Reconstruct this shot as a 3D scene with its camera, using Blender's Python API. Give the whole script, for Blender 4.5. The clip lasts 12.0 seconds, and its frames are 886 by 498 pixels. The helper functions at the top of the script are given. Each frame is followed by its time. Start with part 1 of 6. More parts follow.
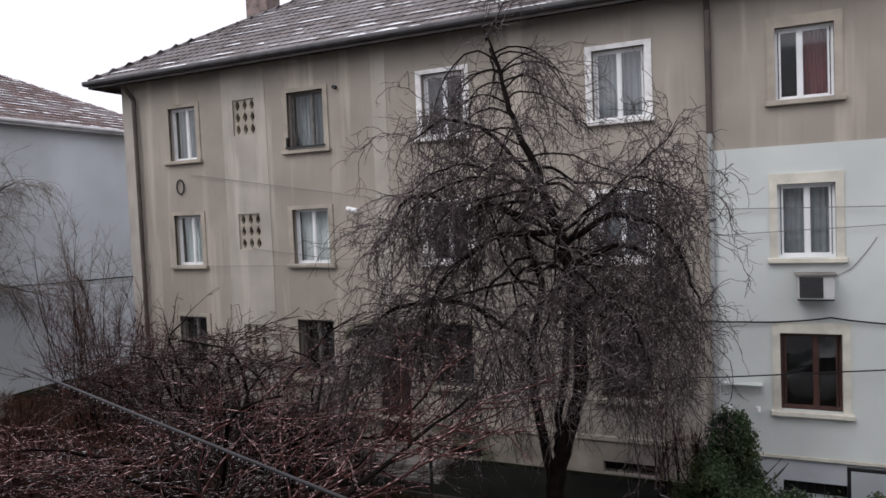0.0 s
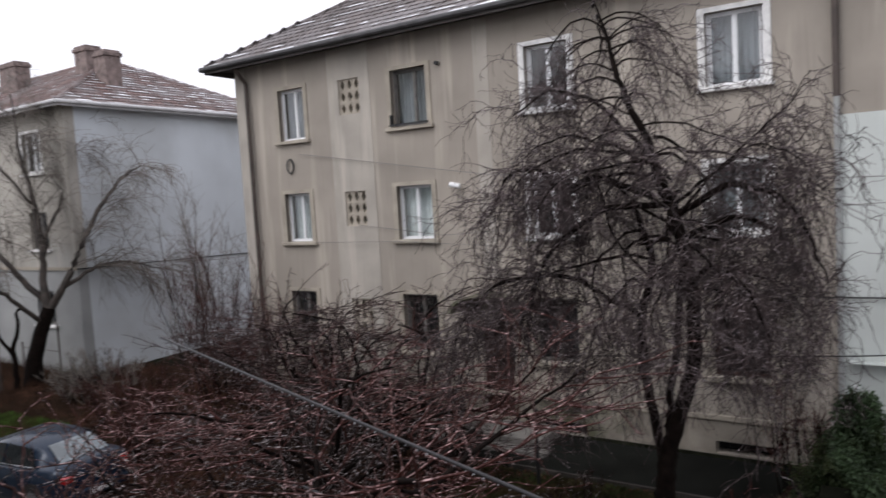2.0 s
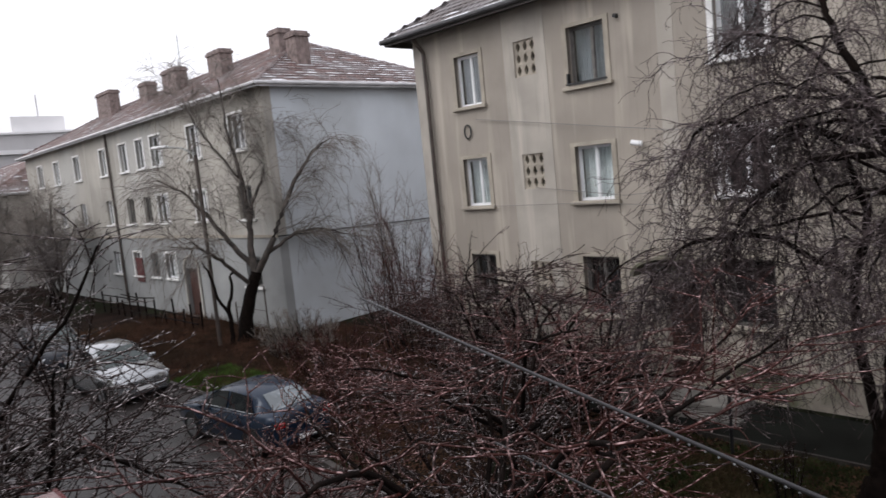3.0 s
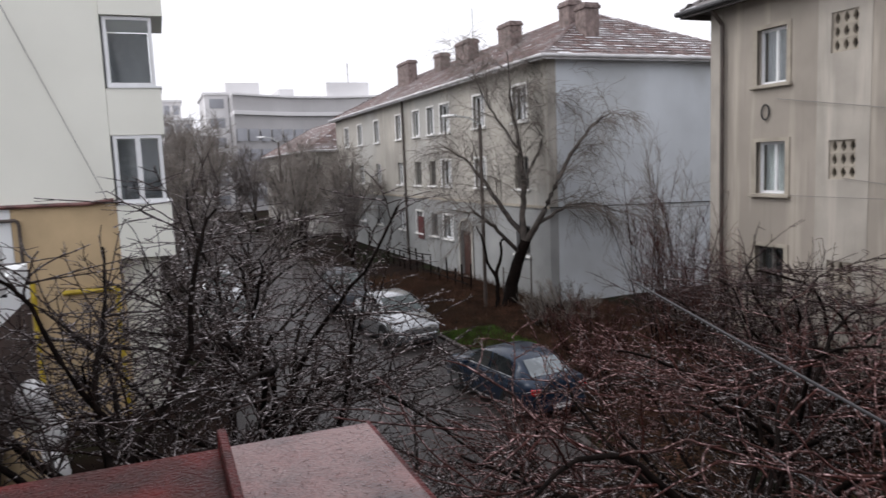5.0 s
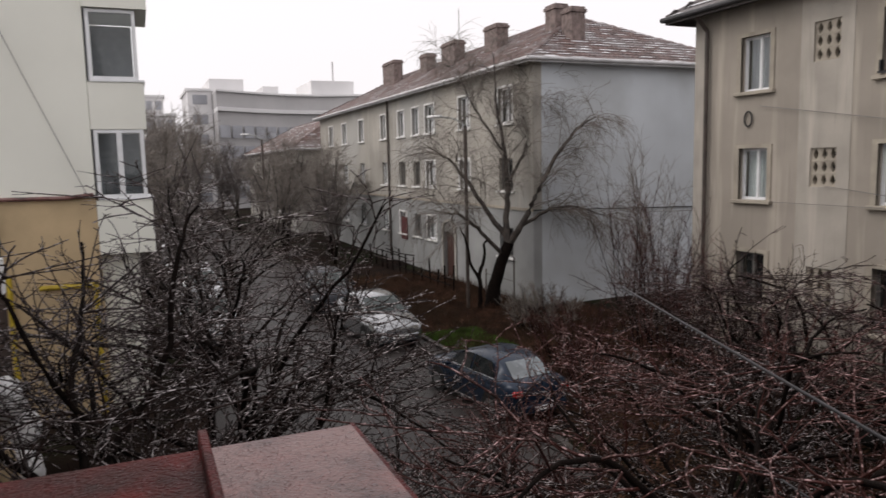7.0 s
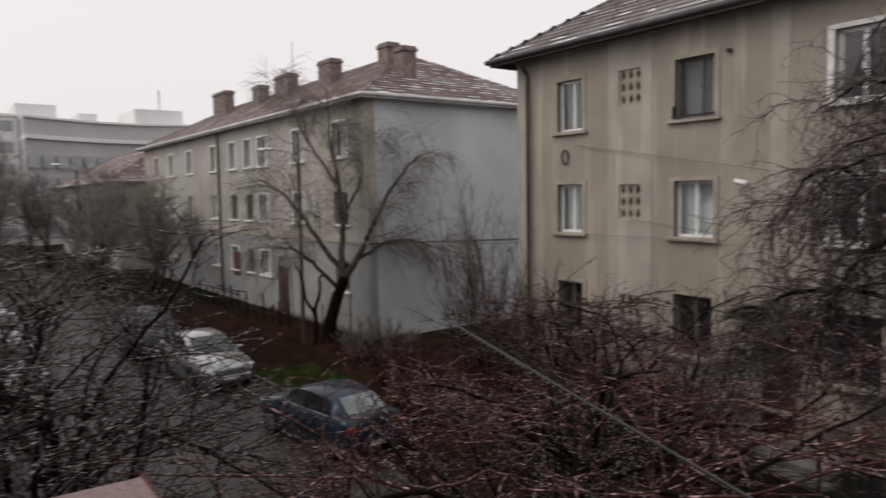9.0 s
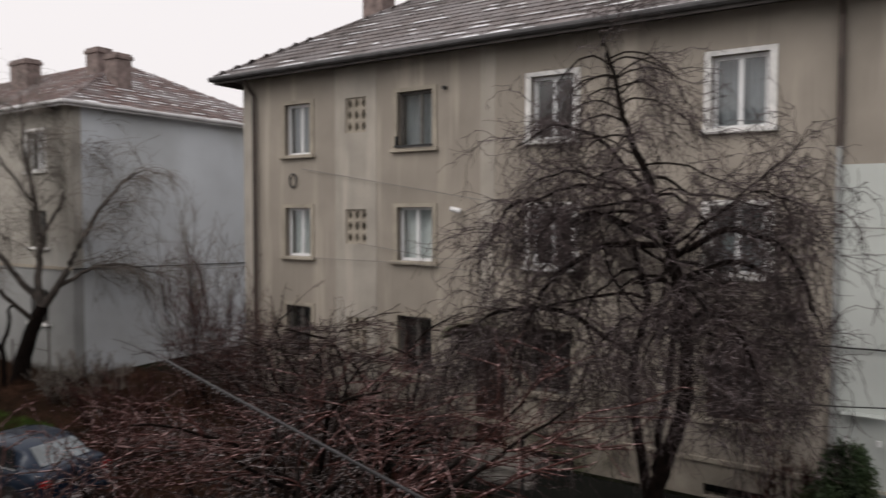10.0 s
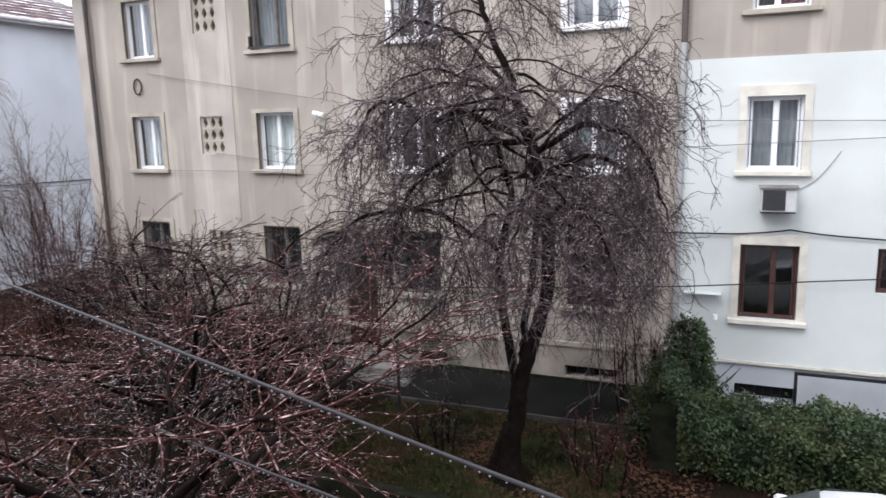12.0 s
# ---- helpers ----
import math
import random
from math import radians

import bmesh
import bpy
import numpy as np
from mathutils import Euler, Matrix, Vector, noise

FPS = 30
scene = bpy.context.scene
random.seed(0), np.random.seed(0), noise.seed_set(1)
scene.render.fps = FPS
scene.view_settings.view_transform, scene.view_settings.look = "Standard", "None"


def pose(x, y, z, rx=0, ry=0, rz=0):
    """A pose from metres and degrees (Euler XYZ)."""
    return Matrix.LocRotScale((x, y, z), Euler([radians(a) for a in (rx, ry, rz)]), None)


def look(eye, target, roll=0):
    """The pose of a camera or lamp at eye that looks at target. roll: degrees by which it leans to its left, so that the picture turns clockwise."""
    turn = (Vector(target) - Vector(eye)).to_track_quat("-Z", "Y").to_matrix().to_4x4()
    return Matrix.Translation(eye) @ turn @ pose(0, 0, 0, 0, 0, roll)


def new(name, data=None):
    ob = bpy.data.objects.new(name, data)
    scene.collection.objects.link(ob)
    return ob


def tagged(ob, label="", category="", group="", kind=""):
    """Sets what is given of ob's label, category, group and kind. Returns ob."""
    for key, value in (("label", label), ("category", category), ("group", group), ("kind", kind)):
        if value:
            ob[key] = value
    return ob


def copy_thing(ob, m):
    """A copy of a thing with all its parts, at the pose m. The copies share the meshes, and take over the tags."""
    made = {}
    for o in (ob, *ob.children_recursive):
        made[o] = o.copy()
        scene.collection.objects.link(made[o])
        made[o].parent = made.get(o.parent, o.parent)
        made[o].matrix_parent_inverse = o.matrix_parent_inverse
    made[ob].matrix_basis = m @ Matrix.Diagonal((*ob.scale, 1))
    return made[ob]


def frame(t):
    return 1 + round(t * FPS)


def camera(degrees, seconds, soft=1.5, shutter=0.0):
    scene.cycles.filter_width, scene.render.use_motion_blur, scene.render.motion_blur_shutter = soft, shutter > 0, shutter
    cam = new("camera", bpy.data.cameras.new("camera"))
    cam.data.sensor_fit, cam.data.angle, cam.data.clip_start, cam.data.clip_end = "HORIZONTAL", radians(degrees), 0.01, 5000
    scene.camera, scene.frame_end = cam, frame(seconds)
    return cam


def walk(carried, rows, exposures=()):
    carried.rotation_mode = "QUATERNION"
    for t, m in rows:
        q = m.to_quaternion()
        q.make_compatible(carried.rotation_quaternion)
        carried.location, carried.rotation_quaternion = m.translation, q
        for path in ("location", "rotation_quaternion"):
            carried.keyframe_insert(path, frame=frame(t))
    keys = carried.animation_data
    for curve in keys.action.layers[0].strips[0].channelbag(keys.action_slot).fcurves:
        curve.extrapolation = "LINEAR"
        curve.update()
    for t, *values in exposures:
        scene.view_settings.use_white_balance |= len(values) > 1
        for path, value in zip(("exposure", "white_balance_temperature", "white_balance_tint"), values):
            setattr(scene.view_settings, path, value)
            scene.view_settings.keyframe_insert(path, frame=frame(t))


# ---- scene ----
cam = camera(63.60, 12.0, shutter=0.4)
ROWS = [  # seconds, place, turn
    (0.0, 2.243, -15.107, 5.816, 87.35, 2.45, 24.94),
    (0.5, 2.209, -15.101, 5.806, 86.80, 2.48, 26.03),
    (1.0, 2.210, -15.105, 5.807, 86.75, 2.21, 26.52),
    (1.5, 2.206, -15.109, 5.808, 86.47, 1.61, 28.40),
    (2.0, 2.158, -15.144, 5.797, 85.82, 3.38, 32.88),
    (2.5, 2.105, -15.196, 5.803, 84.70, 5.15, 40.54),
    (3.0, 2.080, -15.237, 5.808, 83.93, 5.64, 46.67),
    (3.2, 2.053, -15.255, 5.833, 83.88, 4.95, 47.97),
    (4.8, 2.117, -15.381, 5.894, 82.75, 2.65, 66.77),
    (5.0, 2.100, -15.410, 5.898, 83.22, 2.33, 68.18),
    (5.5, 2.099, -15.442, 5.908, 83.17, 2.03, 73.53),
    (6.0, 2.090, -15.439, 5.911, 82.95, 2.23, 72.45),
    (6.5, 2.083, -15.430, 5.918, 82.96, 1.48, 71.60),
    (6.7, 2.065, -15.430, 5.907, 82.98, 1.25, 69.84),
    (8.3, 2.034, -15.313, 5.876, 85.26, 1.68, 60.91),
    (8.5, 2.091, -15.319, 5.899, 85.42, 1.73, 60.80),
    (9.0, 2.112, -15.256, 5.882, 85.70, 0.97, 54.10),
    (9.5, 2.127, -15.189, 5.882, 86.38, 0.01, 43.82),
    (10.0, 2.167, -15.121, 5.907, 87.37, -0.10, 32.95),
    (10.5, 2.230, -15.074, 5.922, 86.63, 0.72, 25.49),
    (11.0, 2.262, -15.052, 5.910, 84.04, 2.20, 23.66),
    (11.5, 2.210, -15.037, 5.846, 79.99, 1.73, 20.28),
    (12.0, 2.166, -15.066, 5.832, 79.83, 1.44, 22.30),
]
EXPOSURES = [  # seconds, stops, kelvin, tint
    (0.0, 0.15, 6250, 14), (0.5, 0.36, 6200, 14), (1.5, 0.36, 6200, 13), (2.0, 0.3, 6250, 13), (2.5, 0.28, 6300, 13), (3.0, 0.32, 6300, 12), (5.0, 0.35, 6300, 12), (5.5, 0.38, 6300, 12), (6.0, 0.1, 6600, 13), (6.5, 0.05, 6700, 13),
    (8.5, -0.06, 6800, 12), (9.0, -0.2, 6800, 12), (9.5, -0.22, 6750, 12), (10.0, -0.1, 6800, 12), (10.5, 0.28, 6350, 13), (11.0, 0.3, 6250, 14), (11.5, 0.98, 6150, 15), (12.0, 1.14, 6050, 14),
]
walk(cam, [(t, pose(x, y, z, rx, ry, rz)) for t, x, y, z, rx, ry, rz in ROWS], exposures=EXPOSURES)

# ---- light ----
world = bpy.data.worlds.new("world")
scene.world = world
world.use_nodes = True
wn, wl = world.node_tree.nodes, world.node_tree.links
sky = wn.new("ShaderNodeTexSky")
sky.sky_type, sky.sun_disc = "NISHITA", False
sky.sun_elevation, sky.sun_rotation = radians(38), radians(200)
sky.air_density, sky.dust_density = 2.0, 6.0
grey = wn.new("ShaderNodeHueSaturation")
grey.inputs["Saturation"].default_value = 0.1
cloud = wn.new("ShaderNodeMix")
cloud.data_type = "RGBA"
cloud.inputs[0].default_value = 0.75
cloud.inputs[7].default_value = (9.6, 9.5, 9.9, 1)
wl.new(sky.outputs[0], grey.inputs["Color"])
wl.new(grey.outputs[0], cloud.inputs[6])
wl.new(cloud.outputs[2], wn["Background"].inputs["Color"])
wn["Background"].inputs["Strength"].default_value = 0.122
sun = new("sun", bpy.data.lights.new("sun", "SUN"))
sun.data.energy, sun.data.angle, sun.data.color = 0.6, radians(25), (1.0, 0.97, 0.93)
sun.matrix_world = look((0, 0, 40), (14, 30, 0))


# ---- materials ----
def mat(name, col, rough=0.8, var=0.12, scale=3.0, bump=0.15, fine=60.0, metal=0.0, col2=None, streak=0.0, coat=0.0, obj=False, spec=0.5, rime_glint=None):
    """A worn surface: patches at one scale, grain at another, bump; streak: runs of dirt down a wall."""
    m = bpy.data.materials.new(name)
    m.use_nodes = True
    n, l = m.node_tree.nodes, m.node_tree.links
    b = n["Principled BSDF"]
    b.inputs["Metallic"].default_value = metal
    b.inputs["Coat Weight"].default_value = coat
    b.inputs["Specular IOR Level"].default_value = spec
    tc = n.new("ShaderNodeTexCoord")
    geo = n.new("ShaderNodeNewGeometry")

    def tex(sc, detail, vec=None):
        t = n.new("ShaderNodeTexNoise")
        t.inputs["Scale"].default_value, t.inputs["Detail"].default_value = sc, detail
        l.new(vec or geo.outputs["Position"], t.inputs["Vector"])
        return t

    def ramp(src, lo, hi):
        r = n.new("ShaderNodeMapRange")
        r.inputs[1].default_value, r.inputs[2].default_value = lo, hi
        l.new(src, r.inputs[0])
        return r.outputs[0]

    def mix(fac, a, bcol, mode="MIX"):
        x = n.new("ShaderNodeMix")
        x.data_type, x.blend_type = "RGBA", mode
        for sock, v in ((x.inputs[0], fac), (x.inputs[6], a), (x.inputs[7], bcol)):
            if isinstance(v, (int, float)):
                sock.default_value = v
            elif isinstance(v, tuple):
                sock.default_value = (*v, 1)
            else:
                l.new(v, sock)
        return x.outputs[2]

    dark = tuple(c * (1 - 2.2 * var) for c in col)
    light = tuple(min(1, c * (1 + 1.2 * var)) for c in col)
    big, small = tex(scale, 5), tex(fine, 4)
    c = mix(ramp(big.outputs[0], 0.3, 0.7), dark, light)
    if col2:
        c = mix(ramp(tex(scale * 0.37, 6).outputs[0], 0.48, 0.62), c, col2)
    c = mix(var * 1.2, c, mix(ramp(small.outputs[0], 0.3, 0.7), (0.25, 0.25, 0.25), (1, 1, 1)), "MULTIPLY")
    if streak:
        mp = n.new("ShaderNodeMapping")
        mp.inputs["Scale"].default_value = (1.9, 1.9, 0.16)
        l.new(geo.outputs["Position"], mp.inputs["Vector"])
        mp2 = n.new("ShaderNodeMapping")
        mp2.inputs["Scale"].default_value = (9.0, 9.0, 0.45)
        l.new(geo.outputs["Position"], mp2.inputs["Vector"])
        c = mix(ramp(tex(1.0, 3, mp.outputs[0]).outputs[0], 0.55, 0.75), c, tuple(min(1, v * (1 + streak)) for v in col))
        c = mix(ramp(tex(1.0, 4, mp2.outputs[0]).outputs[0], 0.56, 0.82), c, tuple(v * (1 - 0.8 * streak) for v in col))
    if obj:
        oi = n.new("ShaderNodeObjectInfo")
        c = mix(0.5, c, mix(oi.outputs["Random"], tuple(v * 0.6 for v in col), tuple(min(1, v * 1.5) for v in col)))
    # faces turned up get paler in patches: ice, with highlights painted in
    if rime_glint:
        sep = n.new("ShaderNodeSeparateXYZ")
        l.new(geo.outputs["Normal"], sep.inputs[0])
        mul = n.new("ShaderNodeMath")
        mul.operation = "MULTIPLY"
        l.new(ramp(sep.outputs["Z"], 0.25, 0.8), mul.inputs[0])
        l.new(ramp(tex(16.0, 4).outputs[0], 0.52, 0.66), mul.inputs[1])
        c = mix(mul.outputs[0], c, rime_glint)
    l.new(c, b.inputs["Base Color"])
    rr = n.new("ShaderNodeMapRange")
    rr.inputs[3].default_value, rr.inputs[4].default_value = max(0.02, rough - 0.12), min(1, rough + 0.1)
    l.new(big.outputs[0], rr.inputs[0])
    l.new(rr.outputs[0], b.inputs["Roughness"])
    if bump:
        bp = n.new("ShaderNodeBump")
        bp.inputs["Strength"].default_value, bp.inputs["Distance"].default_value = bump, 0.02
        l.new(small.outputs[0], bp.inputs["Height"])
        l.new(bp.outputs[0], b.inputs["Normal"])
    return m


def glass(name, tint=(0.9, 0.93, 0.93)):
    m = bpy.data.materials.new(name)
    m.use_nodes = True
    b = m.node_tree.nodes["Principled BSDF"]
    b.inputs["Base Color"].default_value = (*tint, 1)
    b.inputs["Roughness"].default_value = 0.03
    b.inputs["Transmission Weight"].default_value = 1.0
    b.inputs["IOR"].default_value = 1.45
    return m


M = dict(
    stucco=mat("stucco_beige", (0.385, 0.343, 0.292), 0.9, 0.11, 0.5, 0.25, 90, streak=0.34, col2=(0.33, 0.293, 0.248)),
    lesene=mat("stucco_light", (0.45, 0.412, 0.36), 0.9, 0.10, 0.8, 0.25, 90, streak=0.3),
    stucco_base=mat("stucco_plinth", (0.34, 0.30, 0.25), 0.9, 0.2, 1.6, 0.3, 60, col2=(0.12, 0.12, 0.075)),
    white=mat("white_render", (0.615, 0.65, 0.62), 0.85, 0.06, 0.5, 0.12, 90),
    whiteplinth=mat("white_plinth", (0.47, 0.50, 0.52), 0.85, 0.06, 1.0, 0.1, 90),
    trim=mat("trim_beige", (0.41, 0.365, 0.30), 0.85, 0.12, 2.0, 0.15, 80),
    cream=mat("trim_cream", (0.66, 0.63, 0.54), 0.75, 0.1, 3.0, 0.1, 80),
    whitetrim=mat("white_plaster", (0.82, 0.81, 0.79), 0.8, 0.1, 5.0, 0.3, 40),
    pvc=mat("pvc_white", (0.82, 0.83, 0.84), 0.4, 0.03, 3.0, 0.0),
    wood=mat("window_brown", (0.07, 0.03, 0.022), 0.55, 0.15, 5.0, 0.1),
    greywood=mat("window_grey", (0.16, 0.15, 0.14), 0.7, 0.2, 6.0, 0.15),
    glass=glass("window_glass"),
    # near-black, in place of the shade deep inside openings
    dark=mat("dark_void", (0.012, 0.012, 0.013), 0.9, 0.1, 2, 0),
    # room surfaces coloured dark so the rooms look unlit
    room=mat("room_wall_unlit", (0.05, 0.047, 0.045), 0.9, 0.1, 1, 0),
    curtain=mat("curtain_white", (0.72, 0.76, 0.76), 0.9, 0.05, 8, 0.05),
    # grey curtain; behind one window it replaces a sky reflection
    curtain_sky_grey=mat("curtain_sky_grey", (0.27, 0.29, 0.31), 0.9, 0.1, 8, 0.05),
    curtain_red=mat("curtain_red", (0.20, 0.06, 0.065), 0.9, 0.1, 8, 0.05),
    # dark cloth behind the panes, stands for an unlit interior
    unlit=mat("unlit_cloth", (0.028, 0.026, 0.028), 0.8, 0.1, 8, 0.05),
    tile=mat("roof_tile_grey", (0.17, 0.145, 0.14), 0.6, 0.25, 2.0, 0.3, 40, col2=(0.22, 0.20, 0.20)),
    tilered=mat("roof_tile_red", (0.20, 0.125, 0.11), 0.6, 0.25, 2.0, 0.3, 40, col2=(0.25, 0.21, 0.205)),
    snow=mat("wet_snow", (0.86, 0.87, 0.9), 0.5, 0.03, 6, 0.2, 50),
    gutter=mat("gutter_metal", (0.075, 0.073, 0.075), 0.6, 0.2, 3, 0.05, metal=0.3),
    fascia=mat("fascia_dark", (0.10, 0.09, 0.085), 0.8, 0.25, 2, 0.2),
    fasciawhite=mat("fascia_pale", (0.68, 0.67, 0.68), 0.7, 0.1, 2, 0.1),
    pipe=mat("pipe_brown", (0.085, 0.065, 0.055), 0.6, 0.2, 3, 0.1),
    pipegrey=mat("pipe_grey", (0.36, 0.37, 0.36), 0.5, 0.1, 3, 0.05),
    # brick colour includes a little haze, so it is paler than bare brick
    brick=mat("chimney_brick_hazed", (0.24, 0.185, 0.17), 0.9, 0.25, 5, 0.4, 30),
    bgable=mat("gable_bluegrey", (0.64, 0.68, 0.715), 0.9, 0.06, 0.35, 0.1, 60, col2=(0.46, 0.48, 0.485)),
    bfront=mat("stucco_ochre_grey", (0.41, 0.385, 0.34), 0.9, 0.13, 0.4, 0.2, 60, streak=0.25, col2=(0.44, 0.43, 0.40)),
    # ground-storey grey, lowered to carry tree shade as well as wetness
    bbase=mat("stucco_wet_shaded", (0.32, 0.325, 0.32), 0.9, 0.1, 0.6, 0.2, 60),
    creamwall=mat("cream_render", (0.86, 0.86, 0.775), 0.85, 0.03, 0.4, 0.08, 80),
    ochre=mat("ochre_patch", (0.56, 0.42, 0.25), 0.85, 0.08, 1.0, 0.15, 60),
    whitewall=mat("white_wall", (0.83, 0.845, 0.85), 0.8, 0.03, 0.6, 0.08, 80),
    redmetal=mat("red_sheet_metal", (0.125, 0.011, 0.010), 0.42, 0.38, 4.0, 1.0, 48, coat=0.05, spec=0.16, col2=(0.07, 0.012, 0.011)),
    # faded red, lightened further for the sky mirrored on the plate
    redpale=mat("red_sheet_faded_sheen", (0.19, 0.075, 0.066), 0.4, 0.3, 5.0, 0.5, 60, coat=0.35, col2=(0.25, 0.12, 0.105)),
    soil=mat("ground_soil", (0.020, 0.0115, 0.0085), 0.9, 0.35, 0.7, 0.9, 18, col2=(0.016, 0.019, 0.008), spec=0.06),
    litter=mat("leaf_litter", (0.10, 0.05, 0.031), 0.85, 0.4, 1.3, 1.0, 25, col2=(0.06, 0.036, 0.022), spec=0.12),
    verge=mat("verge_grass", (0.085, 0.16, 0.028), 0.7, 0.3, 2.0, 0, spec=0.15),
    kerbstone=mat("wet_kerb_stone", (0.075, 0.066, 0.060), 0.7, 0.25, 2.5, 0.3, 40, spec=0.2),
    grass=mat("grass_blade", (0.045, 0.058, 0.018), 0.7, 0.3, 2.0, 0, col2=(0.075, 0.055, 0.026), spec=0.15),
    asphalt=mat("wet_asphalt", (0.032, 0.026, 0.024), 0.45, 0.25, 0.8, 0.3, 60, col2=(0.044, 0.037, 0.034), spec=0.35),
    path=mat("wet_path", (0.013, 0.014, 0.012), 0.75, 0.3, 1.0, 0.4, 40, spec=0.1),
    concrete=mat("concrete_pale", (0.24, 0.225, 0.205), 0.8, 0.2, 2.5, 0.3, 40),
    # pale concrete and windows, with distance haze mixed into their colour
    farwall=mat("far_concrete_hazed", (0.80, 0.79, 0.79), 0.9, 0.06, 0.1, 0),
    farwall2=mat("far_grey_hazed", (0.50, 0.49, 0.49), 0.9, 0.08, 0.1, 0),
    farglass=mat("far_window_hazed", (0.38, 0.39, 0.42), 0.25, 0.1, 0.3, 0),
    darkwall=mat("brown_stained_wall", (0.06, 0.035, 0.028), 0.9, 0.25, 1.2, 0.3, 40),
    mossy=mat("mossy_wall", (0.022, 0.024, 0.015), 0.9, 0.3, 3, 0.5, 40, spec=0.08),
    bark=mat("bark_dark", (0.0115, 0.0075, 0.006), 0.8, 0.3, 8, 0.8, 40, spec=0.08),
    # last colour of the twigs: ice and painted glints on their upper sides
    twig=mat("twig_brown", (0.024, 0.0115, 0.0090), 0.5, 0.3, 5, 0.0, coat=0.06, spec=0.15, rime_glint=(0.62, 0.56, 0.56)),
    twigdark=mat("twig_dark_brown", (0.036, 0.021, 0.018), 0.6, 0.3, 4, 0.0, spec=0.1, rime_glint=(0.30, 0.23, 0.23)),
    # twigs down the street, lightened halfway for haze
    twigmid=mat("twig_brown_half_hazed", (0.10, 0.08, 0.072), 0.6, 0.25, 2, 0.0, rime_glint=(0.5, 0.46, 0.46)),
    twigweep=mat("twig_grey_brown", (0.064, 0.045, 0.044), 0.55, 0.3, 3, 0.0, coat=0.05, spec=0.2, rime_glint=(0.42, 0.36, 0.37)),
    twigred=mat("twig_red_brown", (0.066, 0.021, 0.0165), 0.5, 0.3, 4, 0.0, coat=0.06, spec=0.15, rime_glint=(0.60, 0.40, 0.39)),
    # distant twigs and boughs: brown lightened to look hazy
    twigfar=mat("twig_brown_hazed", (0.21, 0.18, 0.155), 0.6, 0.25, 2, 0.0),
    boughfar=mat("bough_brown_hazed", (0.075, 0.06, 0.05), 0.7, 0.3, 4, 0.3),
    ivy=mat("ivy_leaf", (0.048, 0.078, 0.034), 0.55, 0.35, 2.0, 0.0, col2=(0.075, 0.092, 0.036), coat=0.03, spec=0.2),
    cable=mat("cable_black", (0.016, 0.016, 0.017), 0.6, 0.1, 5, 0.0, spec=0.15),
    cablewet=mat("cable_wet", (0.055, 0.052, 0.054), 0.5, 0.15, 5, 0.0, spec=0.3),
    wiregrey=mat("wire_grey", (0.22, 0.21, 0.20), 0.6, 0.1, 5, 0.0),
    # iced spurs and buds, coloured brighter to pass for glints
    bead=mat("ice_bead_glint", (0.34, 0.30, 0.30), 0.3, 0.3, 6, 0.0, coat=0.3, col2=(0.06, 0.035, 0.03)),
    budred=mat("wet_bud_glint", (0.36, 0.25, 0.24), 0.3, 0.3, 9, 0.0, coat=0.4, col2=(0.06, 0.025, 0.02)),
    ice=glass("ice_drop", (0.95, 0.97, 1.0)),
    black=mat("black_steel", (0.018, 0.018, 0.02), 0.45, 0.2, 5, 0.05),
    yellow=mat("gas_pipe_yellow", (0.55, 0.40, 0.03), 0.5, 0.15, 5, 0.05),
    acwhite=mat("ac_white", (0.56, 0.565, 0.55), 0.5, 0.05, 4, 0),
    acdark=mat("ac_grille", (0.03, 0.032, 0.036), 0.5, 0.1, 4, 0),
    silver=mat("car_silver", (0.36, 0.37, 0.38), 0.22, 0.06, 3, 0, metal=0.75, coat=1.0),
    navy=mat("car_navy", (0.010, 0.022, 0.045), 0.3, 0.08, 3, 0, metal=0.2, coat=0.35, spec=0.25),
    darkcar=mat("car_dark", (0.016, 0.019, 0.026), 0.35, 0.08, 3, 0, metal=0.2, coat=0.15, spec=0.25),
    whitecar=mat("car_white", (0.80, 0.81, 0.82), 0.25, 0.02, 3, 0, coat=1.0),
    tyre=mat("tyre", (0.015, 0.015, 0.015), 0.85, 0.2, 8, 0.2),
    rim=mat("rim_alloy", (0.45, 0.46, 0.47), 0.3, 0.05, 5, 0, metal=0.9),
    carglass=mat("car_glass", (0.012, 0.015, 0.017), 0.1, 0.05, 2, 0, coat=0.1, spec=0.35),
    # wet rear glass, with the pale sky reflection put into its colour
    skyglass=mat("wet_glass_sky_sheen", (0.20, 0.235, 0.255), 0.25, 0.15, 6, 0, coat=1.0, col2=(0.10, 0.12, 0.13)),
    screen=mat("windscreen_glass", (0.06, 0.075, 0.073), 0.25, 0.12, 6, 0, spec=0.4),
    lampglass=mat("headlamp", (0.65, 0.67, 0.7), 0.1, 0.05, 5, 0, coat=1.0),
    taillamp=mat("tail_lamp", (0.35, 0.012, 0.015), 0.15, 0.05, 5, 0, coat=1.0),
    plasticwhite=mat("plastic_white", (0.85, 0.85, 0.85), 0.4, 0.03, 5, 0),
    redboard=mat("red_shutter", (0.115, 0.03, 0.03), 0.7, 0.2, 4, 0.1),
)


# ---- mesh helpers ----
def part(name, bm, material, parent=None, label=""):
    me = bpy.data.meshes.new(name)
    bm.to_mesh(me)
    bm.free()
    me.materials.append(material)
    ob = new(name, me)
    if parent:
        ob.parent = parent
    if label:
        ob["label"] = label
    return ob


